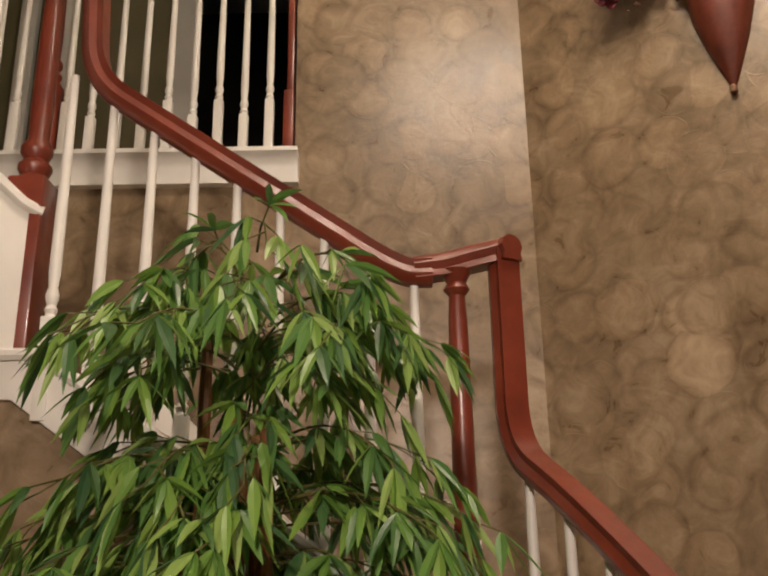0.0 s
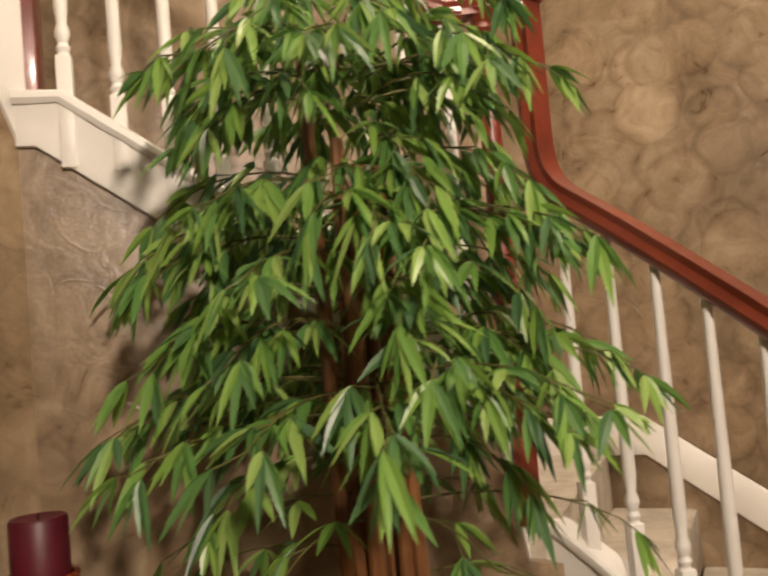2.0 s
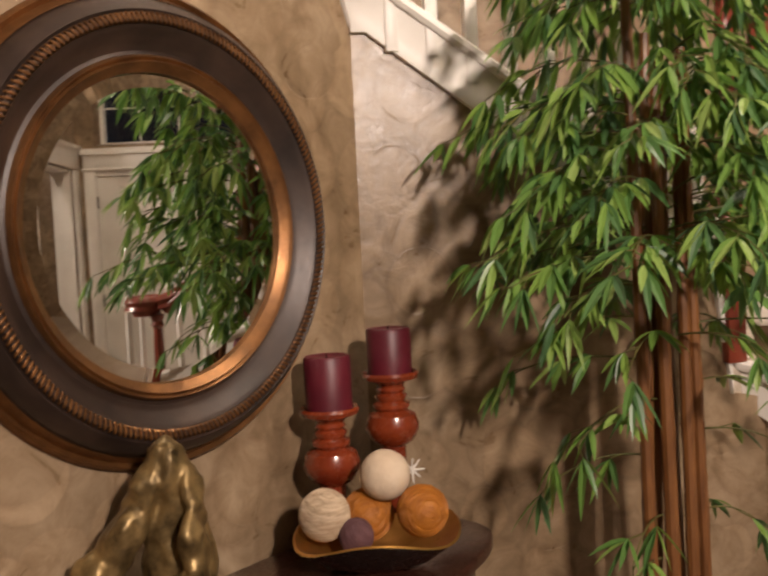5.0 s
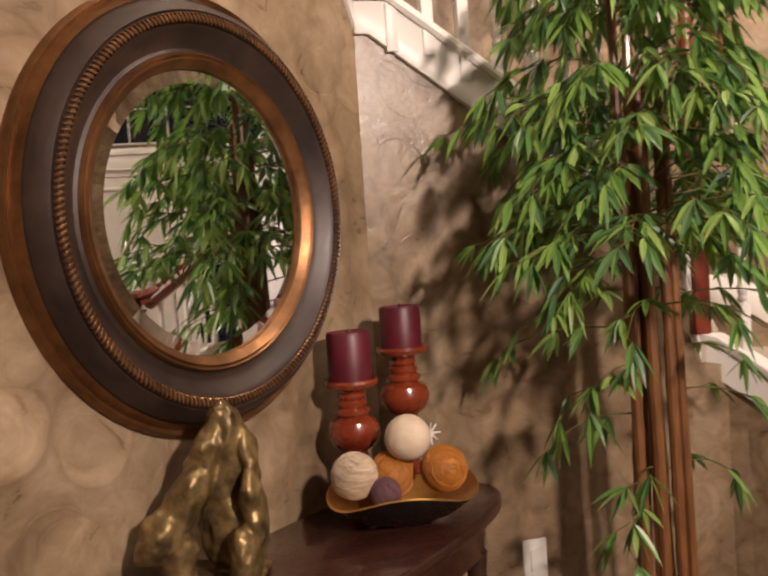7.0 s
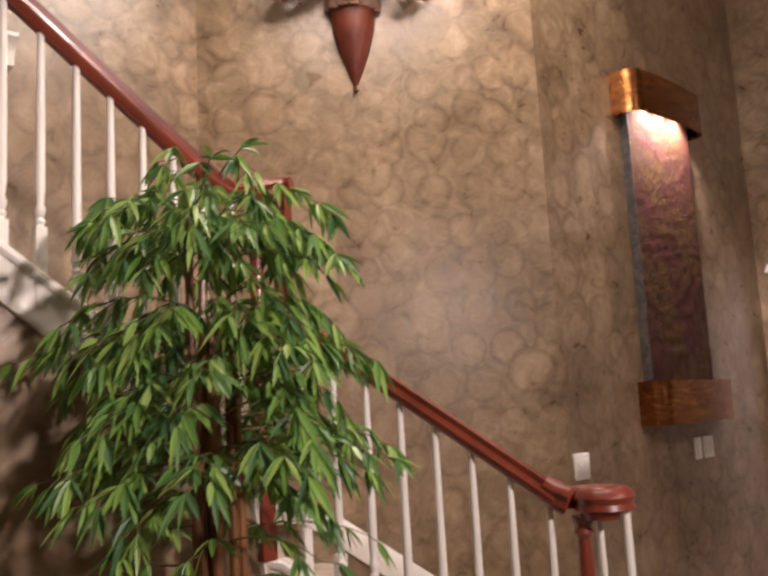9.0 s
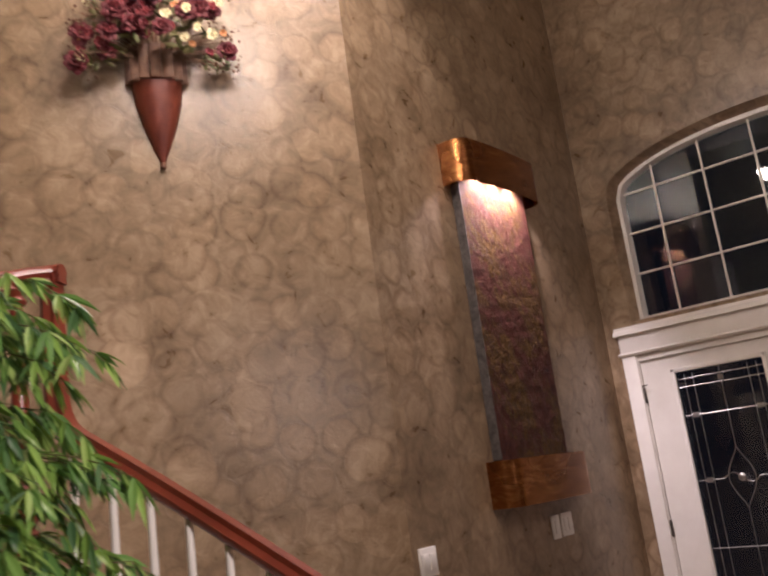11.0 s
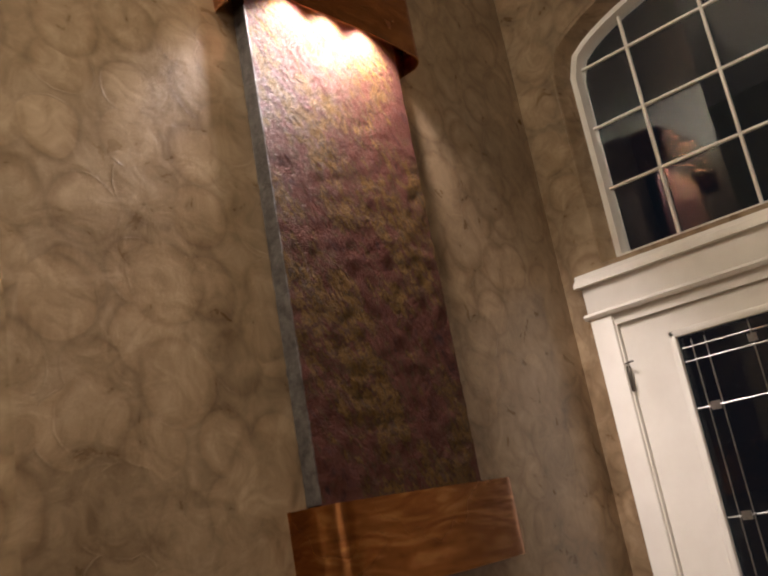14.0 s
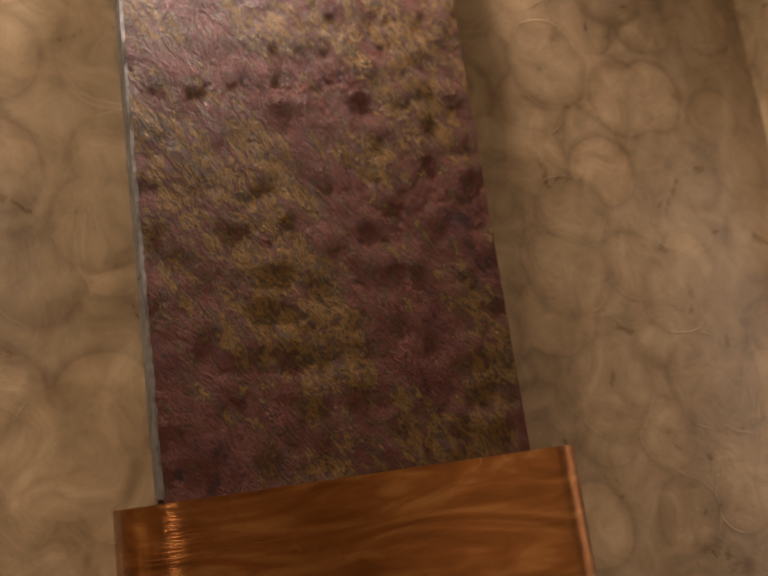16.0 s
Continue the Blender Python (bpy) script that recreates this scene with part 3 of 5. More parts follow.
def door_unit():
    d = tagged(new("door_1"), "white double entry door, one leaf with leaded glass, moulded head casing", "door", "", "structure")
    x = DOOR_X
    oy0, oy1 = MID - 1.035, MID + 1.035
    for y in (oy1 - 0.045, oy0 + 0.045):
        part("casing", boxed((x - 0.012, y, 1.065), (0.03, 0.09, 2.13), None, 0.005), WHITE, d)
    part("frieze", boxed((x - 0.014, MID, 2.203), (0.034, 2.07, 0.135), None, 0.003), WHITE, d)
    bead = [(-0.03, -0.011), (0.026, -0.011), (0.036, 0.0), (0.026, 0.011), (-0.03, 0.011)]
    part("bead", sweep([(x - 0.012, oy1 + 0.012, 2.132), (x - 0.012, oy0 - 0.012, 2.132)], [(-u, v) for u, v in bead], (1, 0, 0)), WHITE, d)
    crown = [(0.0, -0.03), (-0.03, -0.03), (-0.034, -0.012), (-0.055, 0.005), (-0.06, 0.022), (0.0, 0.022)]
    part("crown", sweep([(x, oy1 + 0.018, 2.272), (x, oy0 - 0.018, 2.272)], crown, (1, 0, 0)), WHITE, d)
    part("jamb", boxed((x + 0.05, MID, 2.105), (0.12, 1.93, 0.05)), WHITE, d)
    for y in (MID + 0.955, MID - 0.955):
        part("jamb", boxed((x + 0.05, y, 1.04), (0.12, 0.03, 2.08)), WHITE, d)
    # one leaf with a tall lead-lined light, and one with a sunk panel
    for sign in (1, -1):
        y0, y1 = sorted((MID + sign * 0.006, MID + sign * 0.938))
        lx = x + 0.012
        glass = sorted((MID + sign * 0.218, MID + sign * 0.748))
        z0, z1, zt = 0.36, 1.985, 2.078
        leaf = bmesh.new()
        box(leaf, (lx + 0.02, (y0 + glass[0]) / 2, zt / 2 + 0.005), (0.044, glass[0] - y0, zt - 0.01))
        box(leaf, (lx + 0.02, (y1 + glass[1]) / 2, zt / 2 + 0.005), (0.044, y1 - glass[1], zt - 0.01))
        box(leaf, (lx + 0.02, MID + sign * 0.483, (z1 + zt) / 2), (0.044, glass[1] - glass[0], zt - z1))
        box(leaf, (lx + 0.02, MID + sign * 0.483, (0.01 + z0) / 2), (0.044, glass[1] - glass[0], z0 - 0.01))
        door = part("door_leaf", leaf, WHITE, d)
        g0, g1 = glass
        rim = [(-0.014, -0.012), (0.010, -0.012), (0.004, 0.006), (-0.006, 0.014), (-0.014, 0.010)]
        loop = [(lx - 0.004, g0, z0), (lx - 0.004, g1, z0), (lx - 0.004, g1, z1), (lx - 0.004, g0, z1)]
        bm = bmesh.new()
        for (a, b) in zip(loop, loop[1:] + loop[:1]):
            c = (Vector(a) + Vector(b)) / 2
            size = Vector(b) - Vector(a)
            box(bm, c, (0.022, max(0.026, abs(size.y) + 0.026), max(0.026, abs(size.z) + 0.026)), None, 0.006)
        part("glazing_bead", bm, WHITE, door)
        if sign < 0:
            part("panel", boxed((lx + 0.022, (g0 + g1) / 2, (z0 + z1) / 2), (0.016, g1 - g0, z1 - z0)), WHITE, door, "sunk white panel", False)
            for zz in (1.87, 1.08, 0.25):
                part("hinge", boxed((x - 0.004, MID - 0.940, zz), (0.012, 0.016, 0.1), None, 0.003), HINGE, door)
            continue
        pane = part("glass", boxed((lx + 0.022, (g0 + g1) / 2, (z0 + z1) / 2), (0.008, g1 - g0, z1 - z0)), PANE, door, "dark leaded glass", False)
        pane.visible_shadow = False
        came = bmesh.new()
        cx = lx + 0.014
        yc = (g0 + g1) / 2
        w, h = g1 - g0, z1 - z0

        def line(a, b, r=0.0024):
            tube([(cx, *a), (cx, *b)], r, 5, came)
        i1, i2 = 0.055, 0.105
        for k in (i1, i2):
            for s in (-1, 1):
                line((yc + s * (w / 2 - k), z0 + 0.03), (yc + s * (w / 2 - k), z1 - 0.03))
            for zz in (z1 - k, z0 + k):
                line((g0 + 0.01, zz), (g1 - 0.01, zz))
        zc = 1.33
        for zz in (1.71, 0.95):
            line((g0 + 0.01, zz), (g1 - 0.01, zz), 0.003)
        line((g0, zc), (yc - 0.10, zc), 0.003)
        line((yc + 0.10, zc), (g1, zc), 0.003)
        line((yc, z1), (yc, zc + 0.17))
        line((yc, zc - 0.17), (yc, z0))
        for s in (-1, 1):
            curve = [(cx, yc + s * 0.075 * math.sin(math.pi * k / 12) ** 1.3, zc + 0.17 - 0.34 * k / 12) for k in range(13)]
            tube(curve, 0.0028, 5, came)
            curve = [(cx, yc + s * (0.10 - 0.10 * k / 8), zc + s * 0.03 * math.sin(math.pi * k / 8)) for k in range(9)]
            tube(curve, 0.0028, 5, came)
            for zz in (zc, 1.71):
                box(came, (cx, yc + s * (w / 2 - 0.08), zz), (0.008, 0.035, 0.03))
        box(came, (cx, yc, z1 - 0.08), (0.008, 0.03, 0.028))
        part("leading", came, METAL, door, "lead came lines with bevelled jewels")
        part("jewel", lathe([(0, 0.012), (0.016, 0.006), (0.024, 0)], 12, Matrix.Translation((cx - 0.004, yc, zc)) @ pose(0, 0, 0, 0, -90, 0)), METAL, door, "bright bevelled jewel")
        hy = MID + sign * 0.938
        for zz in (1.87, 1.08, 0.25):
            part("hinge", boxed((x - 0.004, hy + sign * 0.002, zz), (0.012, 0.016, 0.1), None, 0.003), HINGE, door)
        part("hinge_stop", tube([(x - 0.012, hy + 0.018, 1.926), (x - 0.022, hy, 1.926), (x - 0.03, hy - 0.035, 1.928)], 0.0035, 7), HINGE, door, "small pin stop on the top hinge")


door_unit()

# ---- upper hall behind the balcony ----
structure("upper_floor", prism([(-2.6, 2.72, 2.88), (-0.32, 2.72, 2.88), (-0.32, 4.6, 2.88), (-2.6, 4.6, 2.88)], (0, 0, 0.11)), CARPET, "cream carpeted upper hall floor", category="floor")
wall("wall_hall_side", (-0.32, 4.6), (-0.32, 2.86), UPPER, TOP, "olive painted hall wall", 0.1, OLIVE)
wall("wall_hall_end", (-2.6, 2.0), (-2.6, 4.6), UPPER, TOP, "olive painted hall wall", 0.1, OLIVE)
wall("wall_hall_left", (-2.6, 4.25), (-2.02, 4.25), UPPER, TOP, "olive painted hall wall", 0.1, OLIVE)
wall("wall_hall_middle", (-1.86, 4.25), (-1.2, 4.25), UPPER, TOP, "olive painted hall wall", 0.1, OLIVE)
wall("wall_hall_over", (-1.2, 4.25), (-0.32, 4.25), UPPER + 2.05, TOP, "olive painted hall wall", 0.1, OLIVE)
# flat backing with the shade in its colour, instead of an unlit room
structure("room_shade_backing", boxed((-1.2, 5.35, UPPER + 1.2), (2.6, 0.1, 2.5)), ROOM_SHADE, "near-black backing for the unlit room beyond the hall doorway", category="wall")


def hall_casing(y, x0, x1):
    c = tagged(new("trim"), "white painted door casing in the upper hall", "trim", "", "structure")
    part("casing", boxed(((x0 + x1) / 2, y - 0.02, UPPER + 1.03), (x1 - x0, 0.05, 2.06), None, 0.006), WHITE, c)


hall_casing(4.25, -1.22, -1.07)
hall_casing(4.25, -2.1, -2.0)
hall_casing(4.25, -1.86, -1.80)


# ---- staircase ----
stairs = thing("staircase", "winding staircase with white balusters, cherry handrail and cream carpet", "staircase")
RISER = 0.178
RAIL = [(1.0 * u, 1.04 * v) for u, v in ((-0.030, -0.022), (0.030, -0.022), (0.024, -0.006), (0.031, 0.010), (0.024, 0.026), (0.010, 0.034), (-0.010, 0.034), (-0.024, 0.026), (-0.031, 0.010), (-0.024, -0.006))]


def flower_wall_y(x):
    return E1.y + (x - E1.x) * (E2.y - E1.y) / (E2.x - E1.x)


def across(point, direction):
    """Where the level line from point along direction meets the flower wall."""
    d = (E2 - E1).normalized()
    n = Vector((d.y, -d.x, 0))
    return point + direction * (n.dot(E1 - point) / n.dot(direction))


# steps of the lower flight, square to the flower wall
INTO = Vector((0.606, 0.795, 0))
for k in range(5):
    s0, s1 = 1.16 - 0.28 * k, 1.16 - 0.28 * (k + 1)
    z = RISER * (k + 1)
    a, b = lower_plan(s0), lower_plan(s1)
    ins = -OUT_L * 0.03
    fa, fb = across(a, INTO), across(b, INTO)
    part("step", prism([up(a + ins, z - RISER), up(fa, z - RISER), up(fb, z - RISER), up(b + ins, z - RISER)], (0, 0, RISER), 0.012), CARPET, stairs, "cream carpeted step")
land = [(0.16, 1.84), (0.255, 1.84), tuple(across(lower_plan(-0.24), INTO)[:2]), (0.517, 2.715), (0.13, 2.715)]
part("landing", prism([(x, y, 0.80) for x, y in land], (0, 0, 0.26)), CARPET, stairs, "cream carpeted landing")
for k in range(5):
    x0 = 0.13 - 0.186 * k
    z = 1.06 + 0.178 * (k + 1)
    part("step", prism([(x0, 1.83, z - 0.2), (x0, 2.715, z - 0.2), (x0 - 0.19, 2.715, z - 0.2), (x0 - 0.19, 1.83, z - 0.2)], (0, 0, 0.2), 0.012), CARPET, stairs, "cream carpeted step")
part("landing", prism([(-0.80, 1.83, 1.90), (-0.80, 2.715, 1.90), (-1.9, 2.715, 1.90), (-1.5, 2.3, 1.90), (-0.86, 1.83, 1.90)], (0, 0, 0.12)), CARPET, stairs, "cream carpeted landing")
for k in range(5):
    a = CORNER_C + ALONG_M * (0.05 + 0.24 * k) - OUT_M * 0.04
    b = CORNER_C + ALONG_M * (0.05 + 0.24 * (k + 1)) - OUT_M * 0.04
    z = 2.02 + 0.19 * (k + 1)
    part("step", prism([up(a, z - 0.2), up(b, z - 0.2), up(b - OUT_M * 0.85, z - 0.2), up(a - OUT_M * 0.85, z - 0.2)], (0, 0, 0.2), 0.012), CARPET, stairs, "cream carpeted step")


def stringer(points, out, cap, label="white painted stringer"):
    """A stringer board, proud of the wall below it, with a moulded cap along its top edge."""
    s = part("stringer", prism([Vector(v) + Vector(out) * 0.012 for v in points], Vector(out) * -0.045, 0.003), WHITE, stairs, label)
    sec = [(-0.036, -0.014), (0.022, -0.014), (0.030, -0.004), (0.030, 0.008), (0.022, 0.014), (-0.036, 0.014)]
    part("cap", sweep([Vector(v) for v in cap], sec, out), WHITE, s)
    return s


# middle flight
stringer([(-0.868, 1.80, 1.952), (-0.83, 1.80, 1.952), (0.10, 1.80, 1.29), (0.15, 1.80, 0.97), (0.15, 1.80, 1.40), (-0.775, 1.80, 2.045), (-0.868, 1.80, 2.045)],
         (0, -1, 0), [(-0.868, 1.80, 2.052), (-0.775, 1.80, 2.052), (-0.45, 1.80, 1.827), (0.15, 1.80, 1.41)])
# lower flight
board = part("stringer", lower_board(-0.285, 1.16, lambda s: NOSING(s) - 0.118, NOSING, 0.018, 0.05), WHITE, stairs, "white painted stringer")
cap_section = [(-0.036, -0.014), (0.030, -0.014), (0.036, -0.004), (0.036, 0.008), (0.030, 0.014), (-0.036, 0.014)]
part("cap", sweep([lower(-0.285 + 1.445 * k / 30, NOSING(-0.285 + 1.445 * k / 30) + 0.007) for k in range(31)], cap_section), WHITE, board)
# third flight
third = lambda s, z: up(CORNER_C + ALONG_M * s, z)
stringer([third(-0.02, 1.952), third(0.0, 1.952), third(0.19, 2.40), third(1.9, 3.60), third(1.9, 3.75), third(-0.02, 2.40)],
         OUT_M, [third(-0.045, 2.405), third(0.0, 2.42), third(0.9, 2.42 + 0.9 * 0.70), third(1.9, 2.42 + 1.9 * 0.70)])
# skirting board up the flower wall
d = (E2 - E1).normalized()
off = Vector((d.y, -d.x, 0)) * 0.012
w = lambda s, z: Vector(up(E1 + d * s + off, z))
part("skirt_board", prism([w(0.0, 1.06), w(0.40, 1.06), w(1.5, 0.27), w(1.5, 0.42), w(0.40, 1.185), w(0.0, 1.185)], off, 0.003), WHITE, stairs)
part("skirt_board", prism([(0.5, 2.708, 1.06), (0.13, 2.708, 1.06), (-0.8, 2.708, 1.95), (-0.8, 2.708, 2.2), (0.13, 2.708, 1.30), (0.5, 2.708, 1.19)], (0, -0.012, 0), 0.003), WHITE, stairs)


def bend(points, radius, steps=6):
    """Rounds the inner corners of a path."""
    pts = [Vector(v) for v in points]
    out = [pts[0]]
    for a, b, c in zip(pts, pts[1:], pts[2:]):
        p0 = b + (a - b).normalized() * min(radius, (a - b).length * 0.49)
        p1 = b + (c - b).normalized() * min(radius, (c - b).length * 0.49)
        for k in range(steps + 1):
            t = k / steps
            out.append(p0 * (1 - t) ** 2 + b * 2 * t * (1 - t) + p1 * t * t)
    return out + [pts[-1]]


railz = lambda s: 1.724 - SLOPE * s
lowrail = [lower(0.75 - 0.05 * k, railz(0.75 - 0.05 * k)) for k in range(16)] + bend([lower(-0.02, railz(-0.02)), lower(-0.155, railz(-0.155)), lower(-0.155, 2.28)], 0.10)
part("handrail", sweep(lowrail, RAIL, OUT_L), CHERRY, stairs, "polished cherry handrail")
part("handrail", sweep([lower(-0.12, 2.275), lower(-0.155, 2.275), (0.19, 1.80, 2.26), (0.13, 1.80, 2.243), (0.06, 1.80, 2.235)], RAIL), CHERRY, stairs, "polished cherry handrail")
midz = lambda x: 2.412 + 0.68 * (-0.22 - x)
midrail = bend([(0.10, 1.80, 2.235), (0.03, 1.80, 2.235), (-0.715, 1.80, midz(-0.715)), (-0.745, 1.80, 3.25)], 0.10)
part("handrail", sweep(midrail, RAIL, (0, -1, 0)), CHERRY, stairs, "polished cherry handrail")
# volute over the first step
VOL = lower_plan(0.84)
vol = []
for k in range(30):
    t = k / 29
    ang = math.atan2(0.965, -0.265) + 0.5 - t * 2 * math.pi * 1.2
    r = 0.085 * (1 - 0.6 * t)
    vol.append((VOL.x + r * math.cos(ang), VOL.y + r * math.sin(ang), 1.230 - 0.005 * t))
part("volute", sweep([lower(0.68, railz(0.68)), lower(0.715, railz(0.705))] + vol[1:], RAIL), CHERRY, stairs, "cherry volute at the foot of the handrail")
part("volute_cap", lathe([(0.0, 1.178), (0.05, 1.178), (0.06, 1.198), (0.05, 1.243), (0, 1.248)], 20, Matrix.Translation((VOL.x, VOL.y, 0))), CHERRY, stairs)


def newel(x, y, base, block, top, wide, ring, fat=1.0):
    bm = bmesh.new()
    box(bm, (x, y, (base + block) / 2), (wide, wide, block - base), None, 0.006)
    r = fat * wide / 2
    prof = [(wide * 0.49, block - 0.004), (r * 0.7, block + 0.012), (r * 0.9, block + 0.03), (r * 0.9, block + 0.04), (r * 0.62, block + 0.055), (r * 0.86, block + 0.075), (r * 0.86, block + 0.09),
            (r * 0.55, block + 0.11), (r * 0.62, block + ring), (r * 0.50, top - 0.12), (r * 0.42, top - 0.06), (r * 0.7, top - 0.045), (r * 0.5, top - 0.03), (r * 0.85, top)]
    lathe(prof, 18, Matrix.Translation((x, y, 0)), bm)
    return bm


part("newel", newel(-0.862, 1.852, 1.98, 2.50, 3.32, 0.090, 0.2), CHERRY, stairs, "turned cherry newel post")
part("newel", newel(0.155, 1.80, 1.06, 1.50, 2.235, 0.056, 0.14, 1.55), CHERRY, stairs, "turned cherry newel post")
part("newel", newel(VOL.x - 0.02, VOL.y + 0.05, 0.178, 0.50, 1.185, 0.07, 0.16, 1.15), CHERRY, stairs, "turned cherry newel post")


def baluster_mesh(length, block):
    bm = bmesh.new()
    box(bm, (0, 0, block / 2), (0.032, 0.032, block), None, 0.002)
    r = 0.016
    prof = [(r, block - 0.002), (r * 0.72, block + 0.006), (r * 0.95, block + 0.016), (r * 0.66, block + 0.026), (r * 0.98, block + 0.042), (r * 0.98, block + 0.05), (r * 0.66, block + 0.066), (r * 0.9, block + 0.10), (r * 0.86, block + 0.2), (r * 0.62, length)]
    lathe(prof, 10, None, bm)
    me = bpy.data.meshes.new("baluster")
    bm.normal_update()
    bm.to_mesh(me)
    bm.free()
    me.materials.append(WHITE)
    me.polygons.foreach_set("use_smooth", [True] * len(me.polygons))
    me.set_sharp_from_angle(angle=radians(38))
    return me


MESH_LONG, MESH_SHORT = baluster_mesh(0.80, 0.16), baluster_mesh(0.80, 0.22)


def baluster(x, y, z, me, parent):
    ob = new("baluster", me)
    ob.location, ob.parent = (x, y, z), parent
    return ob


for i in range(8):
    s = 0.115 * (i - 1)
    v = lower_plan(s)
    baluster(v.x, v.y, railz(s) - 0.02 - 0.80, MESH_LONG, stairs)
for k in (1.4, 2.6, 0.3):
    baluster(VOL.x + 0.075 * math.cos(k - 1.9), VOL.y + 0.075 * math.sin(k - 1.9), 0.395, MESH_SHORT, stairs)
for i in range(9):
    x = -0.765 + 0.103 * i
    lift = baluster(x, 1.80, max(midz(x), 2.235) - 0.018 - (0.80 if i else 0.86), MESH_LONG if i % 2 else MESH_SHORT, stairs)
    if i == 0:
        lift.scale.z = 1.07
for i in range(1, 9):
    v = CORNER_C + ALONG_M * (0.11 * i) - OUT_M * 0.005
    baluster(v.x, v.y, 2.42 + 0.11 * i * 0.70, MESH_LONG, stairs)
part("handrail", sweep([third(0.0, 3.25), third(1.8, 3.25 + 1.8 * 0.70)], RAIL, OUT_M), CHERRY, stairs, "polished cherry handrail")

# balcony over the stairs
balcony = thing("balcony_railing", "white balcony railing with cherry posts on a moulded white ledge", "railing")
lsec = [(0.0, -0.115), (0.030, -0.115), (0.034, -0.060), (0.040, -0.045), (0.058, -0.020), (0.072, -0.012), (0.072, 0.004), (-0.10, 0.004), (-0.10, -0.115)]
part("ledge", sweep([(-2.55, 2.715, UPPER), (-0.305, 2.715, UPPER)], lsec, (0, -1, 0)), WHITE, balcony)
for i in range(16):
    x = -0.415 - 0.0925 * i
    if abs(x + 1.22) > 0.05:
        baluster(x, 2.71, UPPER + 0.003, MESH_LONG if i % 2 else MESH_SHORT, balcony)
for i in range(4):
    baluster(-1.95 - 0.0925 * i, 2.71, UPPER + 0.003, MESH_LONG, balcony)
part("post", newel(-1.22, 2.71, UPPER, UPPER + 0.30, UPPER + 0.9, 0.075, 0.2), CHERRY, balcony, "turned cherry balcony post")
part("post", boxed((-0.345, 2.73, UPPER + 0.13), (0.036, 0.07, 0.26), None, 0.004), CHERRY, balcony, "cherry half post at the wall")
part("post", boxed((-0.340, 2.73, UPPER + 0.55), (0.024, 0.05, 0.6), None, 0.004), CHERRY, balcony, "cherry half post at the wall")
part("balcony_rail", sweep([(-2.55, 2.71, UPPER + 0.83), (-0.33, 2.71, UPPER + 0.83)], RAIL, (0, -1, 0)), CHERRY, balcony)


